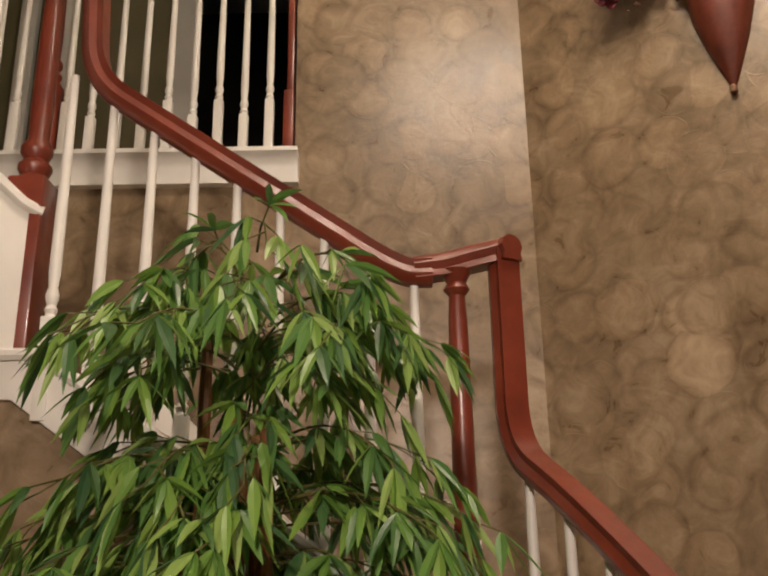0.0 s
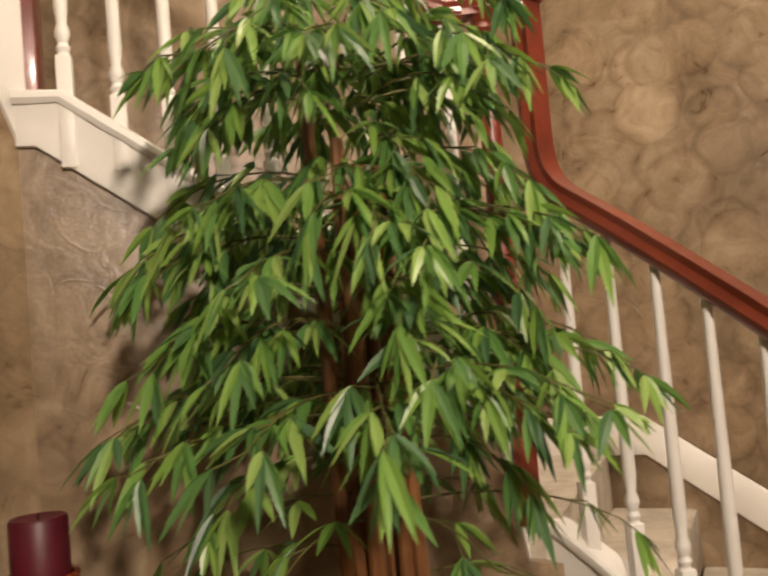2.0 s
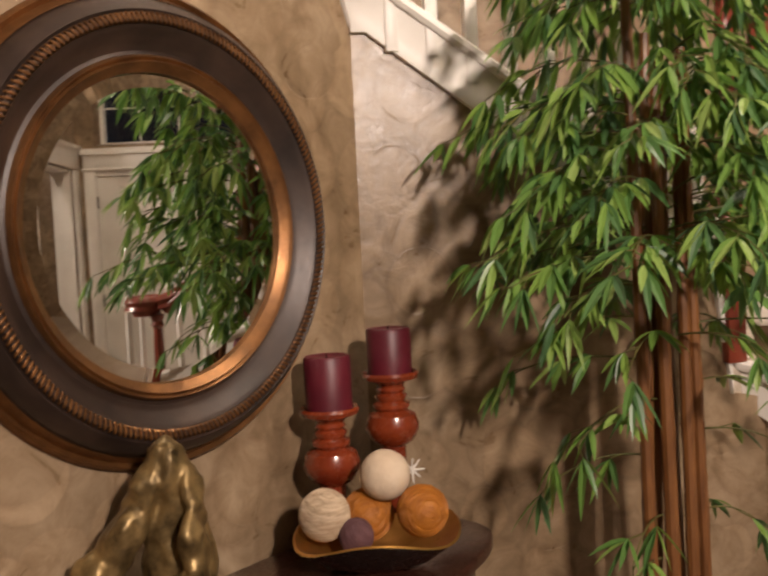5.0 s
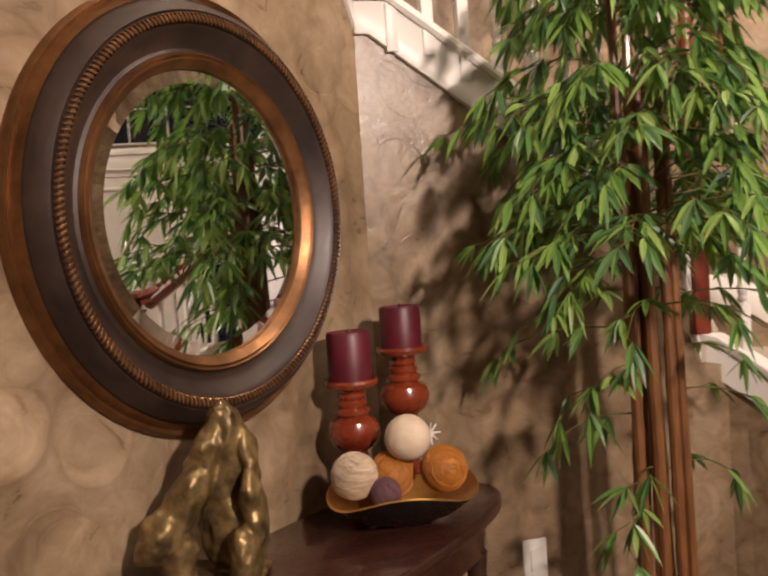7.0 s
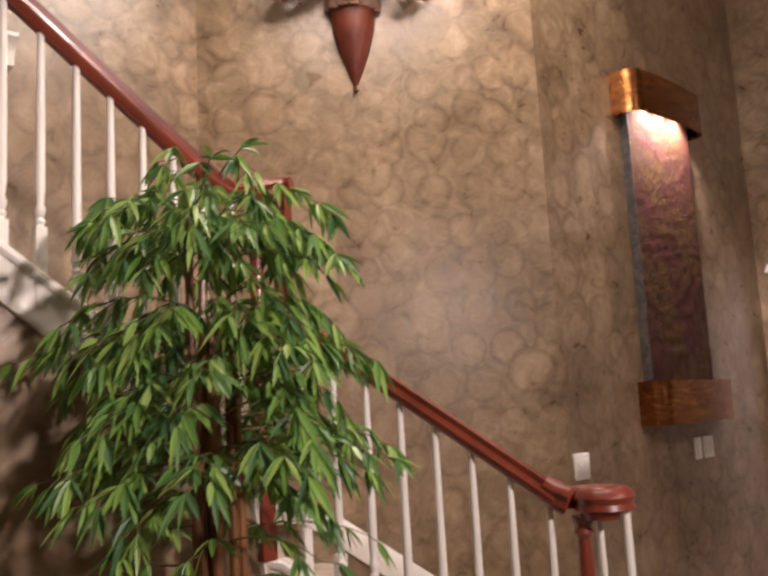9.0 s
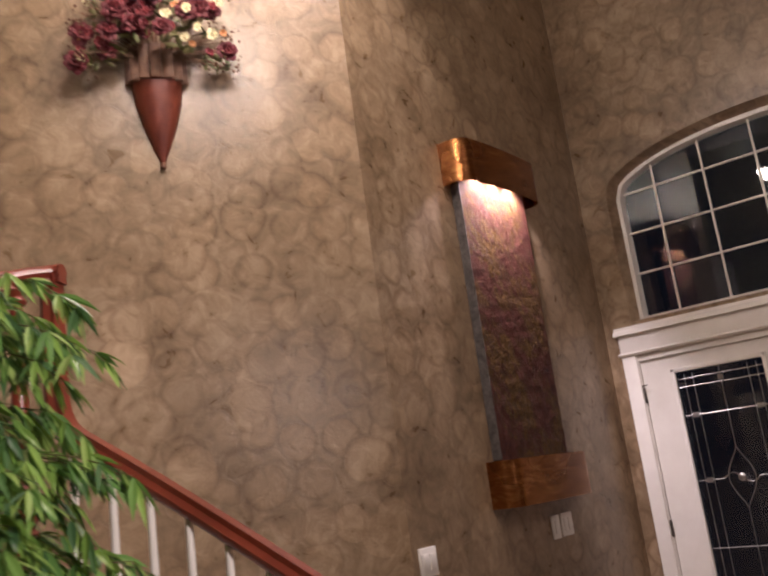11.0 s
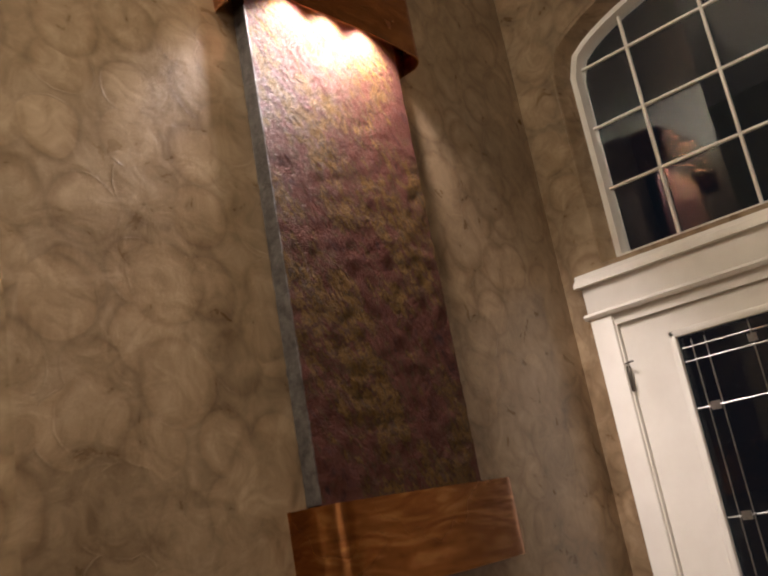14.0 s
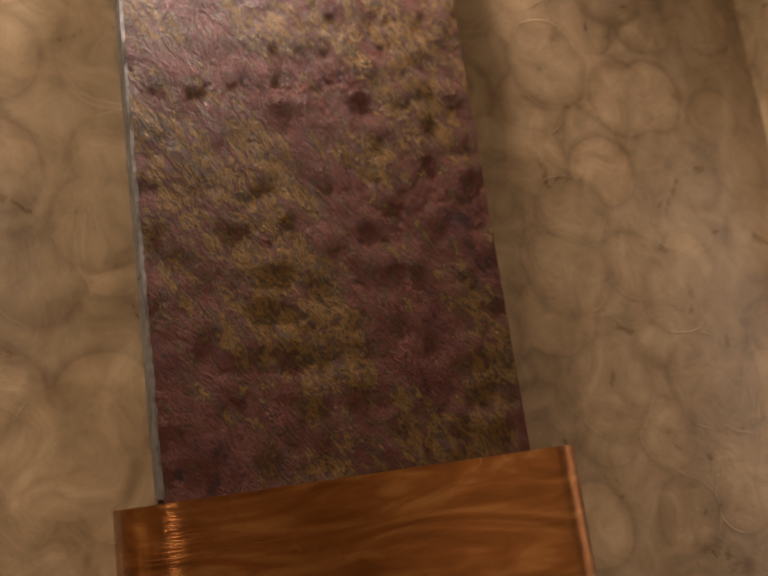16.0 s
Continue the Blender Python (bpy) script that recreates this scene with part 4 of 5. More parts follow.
# ---- wall fountain ----
def fountain():
    f = thing("wall_fountain", "tall copper and slate wall fountain lit from its hood", "fountain", (2.82, 1.765, 0))
    x0, depth, r = -0.400, 0.150, 0.080

    def strip(x1, z0, z1, name, label, lid):
        path = [(x0, 0.0)]
        for k in range(9):
            a = math.pi * (1 + k / 16)
            path.append((x0 + r + r * math.cos(a), -(depth - r) + r * math.sin(a)))
        for k in range(1, 8):
            u = k / 8
            path.append((x0 + r + (x1 - x0 - 2 * r) * u, -depth - 0.012 * math.sin(math.pi * u)))
        for k in range(9):
            a = math.pi * (1.5 + k / 16)
            path.append((x1 - r + r * math.cos(a), -(depth - r) + r * math.sin(a)))
        path.append((x1, 0.0))
        bm = bmesh.new()
        rows4 = []
        for (px, py), (nx, ny) in zip(path, path[1:] + [(path[-1][0], path[-1][1] + 1)]):
            t = Vector((nx - px, ny - py, 0)).normalized()
            inn = Vector((-t.y, t.x, 0)) * 0.005
            rows4.append([bm.verts.new((px, py, z0)), bm.verts.new((px, py, z1)), bm.verts.new((px + inn.x, py + inn.y, z1)), bm.verts.new((px + inn.x, py + inn.y, z0))])
        for a, b in zip(rows4, rows4[1:]):
            for k in range(4):
                bm.faces.new((a[k], a[(k + 1) % 4], b[(k + 1) % 4], b[k]))
        bm.faces.new(rows4[0][::-1])
        bm.faces.new(rows4[-1])
        bmesh.ops.recalc_face_normals(bm, faces=bm.faces)
        o = part(name, bm, COPPER, f, label)
        inner = [(px * 0.985, py + 0.005, lid) for px, py in path[1:-1]]
        part("plate", prism([(path[0][0] + 0.006, -0.002, lid)] + inner + [(path[-1][0] - 0.006, -0.002, lid)], (0, 0, 0.006)), COPPER, o)
        return o

    strip(0.375, 2.975, 3.205, "hood", "brushed copper hood", 3.19)
    strip(0.388, 1.368, 1.586, "basin", "brushed copper basin", 1.385)
    bm = bmesh.new()
    nx, nz = 40, 90
    grid = [[bm.verts.new((-0.332 + 0.657 * i / nx, -0.052 + 0.003 * (noise.noise((i * 0.3, 0, k * 0.45)) + noise.noise((i * 0.8, 3, k * 0.9))), 1.42 + 1.72 * k / nz)) for i in range(nx + 1)] for k in range(nz + 1)]
    for k in range(nz):
        for i in range(nx):
            bm.faces.new((grid[k][i], grid[k][i + 1], grid[k + 1][i + 1], grid[k + 1][i]))
    back = [bm.verts.new((sx, -0.001, z)) for sx, z in ((-0.332, 1.42), (0.325, 1.42), (0.325, 3.14), (-0.332, 3.14))]
    edge = bmesh.new()
    for k in range(60):
        z0, z1 = 1.592 + 1.40 * k / 60, 1.592 + 1.40 * (k + 1) / 60
        j = 0.004 * noise.noise((k * 0.9, 2.0, 0))
        box(edge, (-0.3335 + 0.3 * j, -0.027 + j * 0.5, (z0 + z1) / 2), (0.006, 0.050 + j, z1 - z0))
    part("chipped_edge", edge, EDGE_STONE, f, "pale chipped slate edge")
    bm.faces.new([back[0], *[grid[k][0] for k in range(nz + 1)], back[3]])
    bm.faces.new([back[1], back[2], *[grid[k][nx] for k in range(nz, -1, -1)]])
    bm.faces.new([back[3], *grid[nz], back[2]])
    bm.faces.new([back[1], *grid[0][::-1], back[0]])
    part("slate_slab", bm, SLATE, f, "wet multicoloured slate slab")
    for lx in (-0.18, 0.18):
        part("lamp_cup", lathe([(0.028, 0.0), (0.034, 0.05), (0.02, 0.075), (0, 0.08)], 14, Matrix.Translation((lx, -0.11, 3.105))), HINGE, f)


fountain()


# ---- switches ----
def switch_plate(x, z, wide, high, keys, m, label):
    s = thing("switch_plate", label, "light switch")
    s.matrix_world = m
    part("plate", boxed((x, -0.004, z), (wide, 0.008, high), None, 0.003), PLATE, s)
    for k in range(keys):
        kx = x + (k - (keys - 1) / 2) * 0.046
        part("rocker", boxed((kx, -0.010, z), (0.032, 0.006, 0.066), pose(0, 0, 0, 0, 0, 0), 0.002), PLATE, s)


FW = Matrix.Translation((0, 1.765, 0))
switch_plate(1.868, 1.215, 0.118, 0.118, 2, FW, "white two-gang switch plate by the stairs")
switch_plate(2.975, 1.225, 0.082, 0.118, 1, FW, "white switch plate below the fountain")
switch_plate(3.095, 1.228, 0.118, 0.118, 2, FW, "white two-gang switch plate below the fountain")
switch_plate(-0.43, 0.46, 0.075, 0.118, 1, Matrix.Translation((0, 1.805, 0)), "white outlet plate behind the potted bamboo")


def wall_panel():
    k = thing("wall_panel", "small lit white control panel on the stair wall", "control panel", (0.25, 2.72, 1.60))
    part("case", boxed((0, -0.010, 0), (0.062, 0.020, 0.125), None, 0.004), PLATE, k)
    part("screen", boxed((0, -0.021, 0.012), (0.046, 0.003, 0.072), None, 0.001), SCREEN, k, "glowing bluish-white screen")


wall_panel()


# ---- mirror ----
def mirror():
    """Turned round frame: dark hollow, roped band and gilt inner and outer lips, round a bevelled glass."""
    centre = Vector((-1.335, 1.424, 1.480))
    m = Matrix.Translation(centre) @ Matrix.Rotation(radians(0.5), 4, "Z") @ Matrix(((-ALONG_M.x, 0, OUT_M.x, 0), (-ALONG_M.y, 0, OUT_M.y, 0), (0, 1, 0, 0), (0, 0, 0, 1))) @ Matrix.Diagonal((1.02, 1.02, 0.78, 1))
    o = thing("round_mirror", "round mirror in a dark bronze frame with roped and gilt bands", "mirror")
    o.matrix_world = m

    def ring(profile, name, mat, label="", segs=96):
        bm = bmesh.new()
        rows2 = []
        for k in range(segs):
            a = 2 * math.pi * k / segs
            rows2.append([bm.verts.new((r * math.cos(a), r * math.sin(a), z)) for r, z in profile])
        for a, b in zip(rows2, rows2[1:] + rows2[:1]):
            for k in range(len(profile)):
                q = (k + 1) % len(profile)
                bm.faces.new((a[k], b[k], b[q], a[q]))
        bmesh.ops.recalc_face_normals(bm, faces=bm.faces)
        return part(name, bm, mat, o, label)

    ring([(0.455, 0.0020), (0.456, 0.0180), (0.448, 0.0300), (0.440, 0.0210), (0.435, 0.0330), (0.428, 0.0494), (0.424, 0.0020)], "outer_lip", BRONZE_RIM, "dull gilt outer lip")
    ring([(0.430, 0.0020), (0.429, 0.0418), (0.415, 0.0760), (0.398, 0.0950), (0.392, 0.0874), (0.392, 0.0020)], "outer_band", FRAME_DARK, "dark bronze cove")
    ring([(0.3925, 0.0020), (0.3925, 0.0874), (0.386, 0.0988), (0.378, 0.0988), (0.3725, 0.0874), (0.3725, 0.0020)], "rope_band", FRAME_DARK, "dark bronze roped band")
    ring([(0.372, 0.0020), (0.372, 0.0912), (0.362, 0.0836), (0.345, 0.0570), (0.330, 0.0494), (0.322, 0.0532), (0.322, 0.0020)], "inner_band", FRAME_DARK, "dark bronze hollow")
    ring([(0.3225, 0.0020), (0.3225, 0.0570), (0.317, 0.0684), (0.312, 0.0608), (0.308, 0.0684), (0.302, 0.0608), (0.291, 0.0500), (0.289, 0.0020)], "inner_lip", BRONZE_RIM, "gilt stepped inner lip")
    bm = bmesh.new()
    n = 220
    for k in range(n):
        a = 2 * math.pi * k / n
        g = bmesh.ops.create_uvsphere(bm, u_segments=6, v_segments=4, radius=1.0, matrix=Matrix.Rotation(a, 4, "Z") @ Matrix.Translation((0.3825, 0, 0.097)) @ Matrix.Rotation(0.42, 4, "Z") @ Matrix.Diagonal((0.013, 0.0040, 0.0065, 1)))
    tagged(part("rope_twist", bm, BRONZE_RIM, o, "gilt rope twist"), kind="stuff")
    bm = lathe([(0.0, 0.046), (0.264, 0.046), (0.2905, 0.041), (0.2905, 0.003), (0, 0.003)], 96)
    part("mirror_glass", bm, MIRROR, o, "bevelled mirror glass", False)


mirror()


# ---- console table and what stands on it ----
TABLE_Z = 0.765
T_MID = CORNER_C + ALONG_M * 0.56 + OUT_M * 0.01


def console_table():
    t = thing("console_table", "dark wood console table with rounded ends against the wall", "table")
    ax, out = -ALONG_M, OUT_M
    n = 56

    def outline(grow, z):
        pts = []
        for k in range(n):
            c, v = math.cos(2 * math.pi * k / n), math.sin(2 * math.pi * k / n)
            e = 0.62
            pts.append(up(T_MID + ax * ((0.60 + grow) * math.copysign(abs(c) ** e, c)) + out * (0.215 + (0.205 + grow) * math.copysign(abs(v) ** e, v)), z))
        return pts
    part("tabletop", prism(outline(0, TABLE_Z - 0.028), (0, 0, 0.028), 0.006), TABLE_WOOD, t)
    part("apron", prism(outline(-0.04, TABLE_Z - 0.12), (0, 0, 0.0915)), TABLE_WOOD, t)
    for u, v in ((-0.48, 0.09), (0.48, 0.09), (-0.44, 0.33), (0.44, 0.33)):
        c = T_MID + ax * u + out * v
        part("leg", lathe([(0.014, 0), (0.018, 0.02), (0.016, 0.3), (0.024, 0.60), (0.028, 0.645)], 12, Matrix.Translation(up(c, 0))), TABLE_WOOD, t)


console_table()


def candle_holder(x, y, cup, candle_top):
    h = thing("candle_holder", "glossy red-brown turned wooden candle holder with a burgundy candle", "candle holder", (x, y, TABLE_Z), "candle holders on the console")
    c = cup - TABLE_Z
    prof = [(0.0, 0.0), (0.052, 0.0), (0.054, 0.012), (0.040, 0.022), (0.030, 0.03)]
    b = c - 0.155
    prof += [(0.030, b - 0.012), (0.050, b + 0.002), (0.062, b + 0.025), (0.063, b + 0.04), (0.055, b + 0.062), (0.036, b + 0.072), (0.043, b + 0.080), (0.043, b + 0.088), (0.032, b + 0.094), (0.037, b + 0.102), (0.037, b + 0.108), (0.030, b + 0.113), (0.035, b + 0.120), (0.031, b + 0.127), (0.034, b + 0.134),
             (0.046, b + 0.140), (0.063, b + 0.146), (0.067, b + 0.155), (0.064, b + 0.162), (0.0565, b + 0.160), (0.0565, b + 0.154), (0, b + 0.154)]
    part("stand", lathe(prof, 28), POLISHED, h)
    k = candle_top - TABLE_Z
    part("candle", lathe([(0, c - 0.001), (0.052, c - 0.001), (0.052, k - 0.006), (0.0485, k), (0.043, k - 0.004), (0, k - 0.006)], 28), WAX, h, "burgundy pillar candle")
    part("wick", lathe([(0.0015, k - 0.008), (0.0012, k + 0.006)], 6), BLACK_LACQUER, h)


candle_holder(-0.998, 1.555, 1.072, 1.192)
candle_holder(-0.842, 1.632, 1.128, 1.236)

BALL_CREAM = simple("cream_ball_fibre", (0.50, 0.38, 0.26), (0.68, 0.56, 0.42), 10, 0.8, 0, 0.5, 120)
BALL_TWINE = simple("pale_twine", (0.38, 0.28, 0.18), (0.62, 0.50, 0.36), 30, 0.75, 0, 0.6, 90, 0, (1, 1, 5))
BALL_ORANGE = simple("orange_twine", (0.30, 0.098, 0.007), (0.46, 0.170, 0.014), 30, 0.6, 0, 0.6, 90, 0, (1, 5, 1))
BALL_PURPLE = simple("plum_fibre", (0.075, 0.03, 0.035), (0.14, 0.065, 0.07), 25, 0.8, 0, 0.8, 120)
STAR_WHITE = simple("white_fibre", (0.6, 0.56, 0.5), (0.75, 0.72, 0.66), 20, 0.7)


def wound_ball(place, r, mat, label, turns, tilt):
    b = thing("decorative_ball", label, "ball", place, "balls in the bowl")
    bm = bmesh.new()
    bmesh.ops.create_uvsphere(bm, u_segments=28, v_segments=18, radius=r * 0.985)
    part("core", bm, mat, b)
    if turns:
        bm = bmesh.new()
        m3 = pose(0, 0, 0, *tilt).to_3x3()
        for k in range(turns):
            lat = -1.35 + 2.7 * k / (turns - 1)
            axis = m3 @ (Matrix.Rotation(0.22 * math.sin(k * 2.7), 3, "X") @ Vector((0, 0, 1)))
            u = axis.orthogonal().normalized()
            v = axis.cross(u)
            rr, hh = r * math.cos(lat), r * math.sin(lat)
            path = [axis * hh + (u * math.cos(2 * math.pi * j / 24) + v * math.sin(2 * math.pi * j / 24)) * rr for j in range(25)]
            tube(path, 0.0010, 4, bm)
        tagged(part("winding", bm, mat, b, "turns of twine"), kind="stuff")


wound_ball((-1.036, 1.424, 0.880), 0.053, BALL_TWINE, "ball wound with pale twine", 46, (25, 10, 0))
wound_ball((-0.905, 1.426, 0.950), 0.054, BALL_CREAM, "smooth cream fibre ball", 0, (0, 0, 0))
wound_ball((-0.838, 1.382, 0.880), 0.053, BALL_ORANGE, "ball wound with orange twine", 48, (75, 20, 0))
wound_ball((-0.940, 1.455, 0.862), 0.055, BALL_ORANGE, "ball wound with orange twine", 48, (60, -30, 0))
wound_ball((-0.978, 1.385, 0.842), 0.036, BALL_PURPLE, "small plum fibre ball", 16, (40, 40, 0))


def bowl():
    b = thing("bowl", "black lacquered bowl with a gold-leaf inside on the console", "bowl", (-0.93, 1.405, TABLE_Z))
    bm = bmesh.new()
    n, rings = 48, []
    prof = [(0.05, 0.0), (0.06, 0.004), (0.12, 0.03), (0.175, 0.075), (0.171, 0.079), (0.115, 0.038), (0.05, 0.014)]
    for r, z in prof:
        rings.append([bm.verts.new((r * math.cos(2 * math.pi * k / n), r * 0.8 * math.sin(2 * math.pi * k / n), z + (0.014 * math.sin(6 * math.pi * k / n + 0.6) * (r / 0.17) ** 2))) for k in range(n)])
    for a, c in zip(rings[:4], rings[1:4]):
        for k in range(n):
            bm.faces.new((a[k], a[(k + 1) % n], c[(k + 1) % n], c[k]))
    bm.faces.new(rings[0][::-1])
    inner = bmesh.new()
    r2 = [[inner.verts.new(v.co) for v in ring] for ring in rings[3:]]
    for a, c in zip(r2, r2[1:]):
        for k in range(n):
            inner.faces.new((a[k], a[(k + 1) % n], c[(k + 1) % n], c[k]))
    inner.faces.new(r2[-1])
    bmesh.ops.delete(bm, geom=[v for v in bm.verts if not v.link_faces], context="VERTS")
    part("shell", bm, BLACK_LACQUER, b)
    part("lining", inner, GOLD_LEAF, b, "gold-leaf lining")


bowl()


def star_ornament():
    s = thing("star_ornament", "small white fibre star ornament between the balls", "ornament", (-0.838, 1.46, 0.945))
    bm = bmesh.new()
    for k in range(8):
        d3 = Vector((math.cos(k * 0.785), 0.35 * math.sin(k * 1.9), math.sin(k * 0.785)))
        tube([(0, 0, 0), tuple(d3 * 0.026)], 0.003, 5, bm, [1.2, 0.5])
    part("star", bm, STAR_WHITE, s)


star_ornament()


def statue():
    """A seated animal in bronze, one plain mesh."""
    bm = bmesh.new()

    def blob(c, r, turn=0.0):
        bmesh.ops.create_icosphere(bm, subdivisions=3, radius=1.0, matrix=Matrix.Translation(c) @ Matrix.Rotation(turn, 4, "Y") @ Matrix.Diagonal((*r, 1)))
    blob((0.03, 0.03, 0.10), (0.080, 0.070, 0.11))
    blob((0.02, 0.02, 0.20), (0.056, 0.052, 0.10), 0.25)
    blob((0.03, 0.0, 0.285), (0.044, 0.044, 0.055), 0.1)
    blob((0.030, -0.005, 0.322), (0.033, 0.034, 0.026))
    blob((-0.012, -0.030, 0.245), (0.032, 0.034, 0.085), 0.5)
    blob((-0.050, -0.055, 0.175), (0.040, 0.040, 0.075), 0.6)
    blob((-0.100, -0.075, 0.115), (0.046, 0.044, 0.052), 0.4)
    blob((-0.122, -0.090, 0.090), (0.030, 0.030, 0.028))
    blob((-0.020, 0.010, 0.265), (0.014, 0.028, 0.052), 0.35)
    blob((0.078, 0.0, 0.245), (0.018, 0.032, 0.065), -0.2)
    blob((0.090, -0.03, 0.15), (0.026, 0.040, 0.075), -0.1)
    blob((-0.075, -0.05, 0.06), (0.038, 0.045, 0.065))
    blob((0.07, -0.055, 0.06), (0.036, 0.045, 0.065))
    box(bm, (0, -0.01, 0.008), (0.2, 0.17, 0.016), None, 0.006)
    for v in bm.verts:
        v.co += v.normal * (0.012 * noise.noise(v.co * 30) + 0.005 * noise.noise(v.co * 70)) if v.normal.length else Vector()
    o = part("dog_statue", bm, STATUE_BRONZE)
    fuse = o.modifiers.new("fuse", "REMESH")
    fuse.mode, fuse.voxel_size, fuse.use_smooth_shade = "VOXEL", 0.005, True
    tagged(o, "gold-brown patinated bronze dog statue on the console", "statue")
    o.location = (-1.355, 1.24, TABLE_Z)
    o.scale = (0.88, 0.95, 1.0)
    o.rotation_euler = (0, 0, radians(-20))


statue()


# ---- potted bamboo ----
def bamboo_tree():
    rng = random.Random(7)
    t = thing("bamboo_plant", "tall artificial bamboo with bare canes and drooping green leaves", "plant", (-0.252, 1.44, 0))
    part("planter", lathe([(0.0, 0.0), (0.13, 0.0), (0.16, 0.25), (0.17, 0.27), (0.155, 0.27), (0.14, 0.23), (0, 0.23)], 28), BASKET, t, "brown woven planter")
    tops = []
    for k in range(9):
        a, r = 2 * math.pi * k / 9 + 0.4, 0.035 + 0.035 * (k % 3) / 2
        bx, by = r * math.cos(a) * 1.25, r * math.sin(a)
        top = 1.55 + 0.5 * rng.random()
        lean = (rng.uniform(-0.03, 0.03), rng.uniform(-0.03, 0.03))
        rad = 0.0125 + 0.004 * rng.random()
        path, taper = [], []
        steps = 44
        for i in range(steps + 1):
            u = i / steps
            path.append((bx * (1 - 0.25 * u) + lean[0] * u, by * (1 - 0.25 * u) + lean[1] * u, 0.23 + (top - 0.23) * u))
            taper.append((1.14 if i % 8 == 0 else 1.0) * (1 - 0.45 * max(0, u - 0.5)))
        part("cane", tube(path, rad, 9, None, taper), BAMBOO, t)
        tops.append((bx * 0.8, by * 0.8, top))
    leaves, twigs = bmesh.new(), bmesh.new()

    def leaf(base, direct, length, wide):
        d3 = Vector(direct).normalized()
        s3 = d3.cross(Vector((0, 0, 1)))
        if s3.length < 0.05:
            s3 = Vector((1, 0, 0))
        s3.normalize()
        s3 = (Matrix.Rotation(rng.uniform(-0.9, 0.9), 3, d3) @ s3)
        nrm = s3.cross(d3)
        left, right, mid = [], [], []
        for u, wd in ((0.0, 0.12), (0.18, 0.72), (0.42, 1.0), (0.72, 0.70), (1.0, 0.03)):
            p3 = Vector(base) + d3 * (length * u) + Vector((0, 0, -0.36 * length * u * u))
            mid.append(leaves.verts.new(p3 - nrm * wide * 0.16 * wd))
            left.append(leaves.verts.new(p3 + s3 * wide * 0.5 * wd))
            right.append(leaves.verts.new(p3 - s3 * wide * 0.5 * wd))
        for i in range(4):
            leaves.faces.new((left[i], mid[i], mid[i + 1], left[i + 1]))
            leaves.faces.new((mid[i], right[i], right[i + 1], mid[i + 1]))

    def branch(z, az, reach, rise, count):
        c, s = math.cos(az), math.sin(az)
        path = []
        for i in range(9):
            u = i / 8
            path.append(Vector((c * (0.04 + reach * u), s * (0.04 + reach * u), z + rise * (u - 0.9 * u * u) - 0.05 * u ** 3)))
        tube(path, 0.0028, 5, twigs, [1 - 0.07 * i for i in range(9)])
        for k in range(count):
            u = 0.30 + 0.70 * k / max(1, count - 1)
            i = min(7, int(u * 8))
            p3 = path[i].lerp(path[i + 1], u * 8 - i)
            tan = (path[i + 1] - path[i]).normalized()
            side = (-1) ** k
            twig_dir = (tan * 0.8 + Vector((-s, c, 0)) * side * rng.uniform(0.1, 0.9) + Vector((0, 0, rng.uniform(-0.35, 0.30)))).normalized()
            tip = p3 + twig_dir * rng.uniform(0.02, 0.06)
            tube([p3, tip], 0.0015, 4, twigs)
            n = rng.choice((4, 4, 5, 5))
            across3 = twig_dir.cross(Vector((0, 0, 1)))
            fall = rng.uniform(0.0, 1.0)
            for j in range(n):
                fan = -1 + 2 * j / (n - 1)
                d3 = twig_dir * rng.uniform(0.35, 0.8) + across3 * fan * rng.uniform(0.45, 0.9) + Vector((0, 0, -fall * (1 - 0.3 * abs(fan)) + rng.uniform(-0.15, 0.2)))
                leaf(tip, d3, rng.uniform(0.052, 0.092), rng.uniform(0.0135, 0.0215))
    tiers = [(2.12, 0.14, 6, 0.14), (2.05, 0.30, 10, 0.12), (1.98, 0.34, 10, 0.09), (1.92, 0.28, 7, 0.05), (1.78, 0.34, 9, 0.10), (1.72, 0.43, 11, 0.09), (1.66, 0.44, 8, 0.06), (1.60, 0.38, 6, 0.07), (1.50, 0.40, 9, 0.09), (1.44, 0.45, 10, 0.07), (1.38, 0.40, 7, 0.04), (1.29, 0.32, 3, 0.04)]
    for z, reach, n, rise in tiers:
        start = rng.random() * 6
        for k in range(n):
            az = start + 2 * math.pi * k / n + rng.uniform(-0.2, 0.2)
            branch(z + rng.uniform(-0.03, 0.03), az, reach * rng.uniform(0.66, 0.96), rise + rng.uniform(-0.03, 0.05), 8 if reach > 0.28 else 5)
    # sparse lower sprays
    for z, az, reach, count in ((1.24, 3.3, 0.36, 6), (1.22, -0.4, 0.42, 6), (1.20, -1.2, 0.30, 5), (1.20, -2.3, 0.32, 5), (1.22, 0.6, 0.36, 6), (1.14, 2.6, 0.38, 6), (1.06, 3.7, 0.36, 5), (1.08, 0.1, 0.30, 4), (1.02, -2.9, 0.30, 5), (0.98, -0.5, 0.26, 4), (0.93, 3.2, 0.30, 5), (0.80, 3.9, 0.24, 4), (0.78, 0.1, 0.24, 4), (0.70, -2.5, 0.2, 4)):
        branch(z, az, reach * 0.86, 0.05, max(3, count - 2))
    tagged(part("branching", twigs, TWIG, t, "thin green-brown twigs"), kind="stuff")
    tagged(part("foliage", leaves, LEAF, t, "long pointed green leaves", False), kind="stuff")


bamboo_tree()


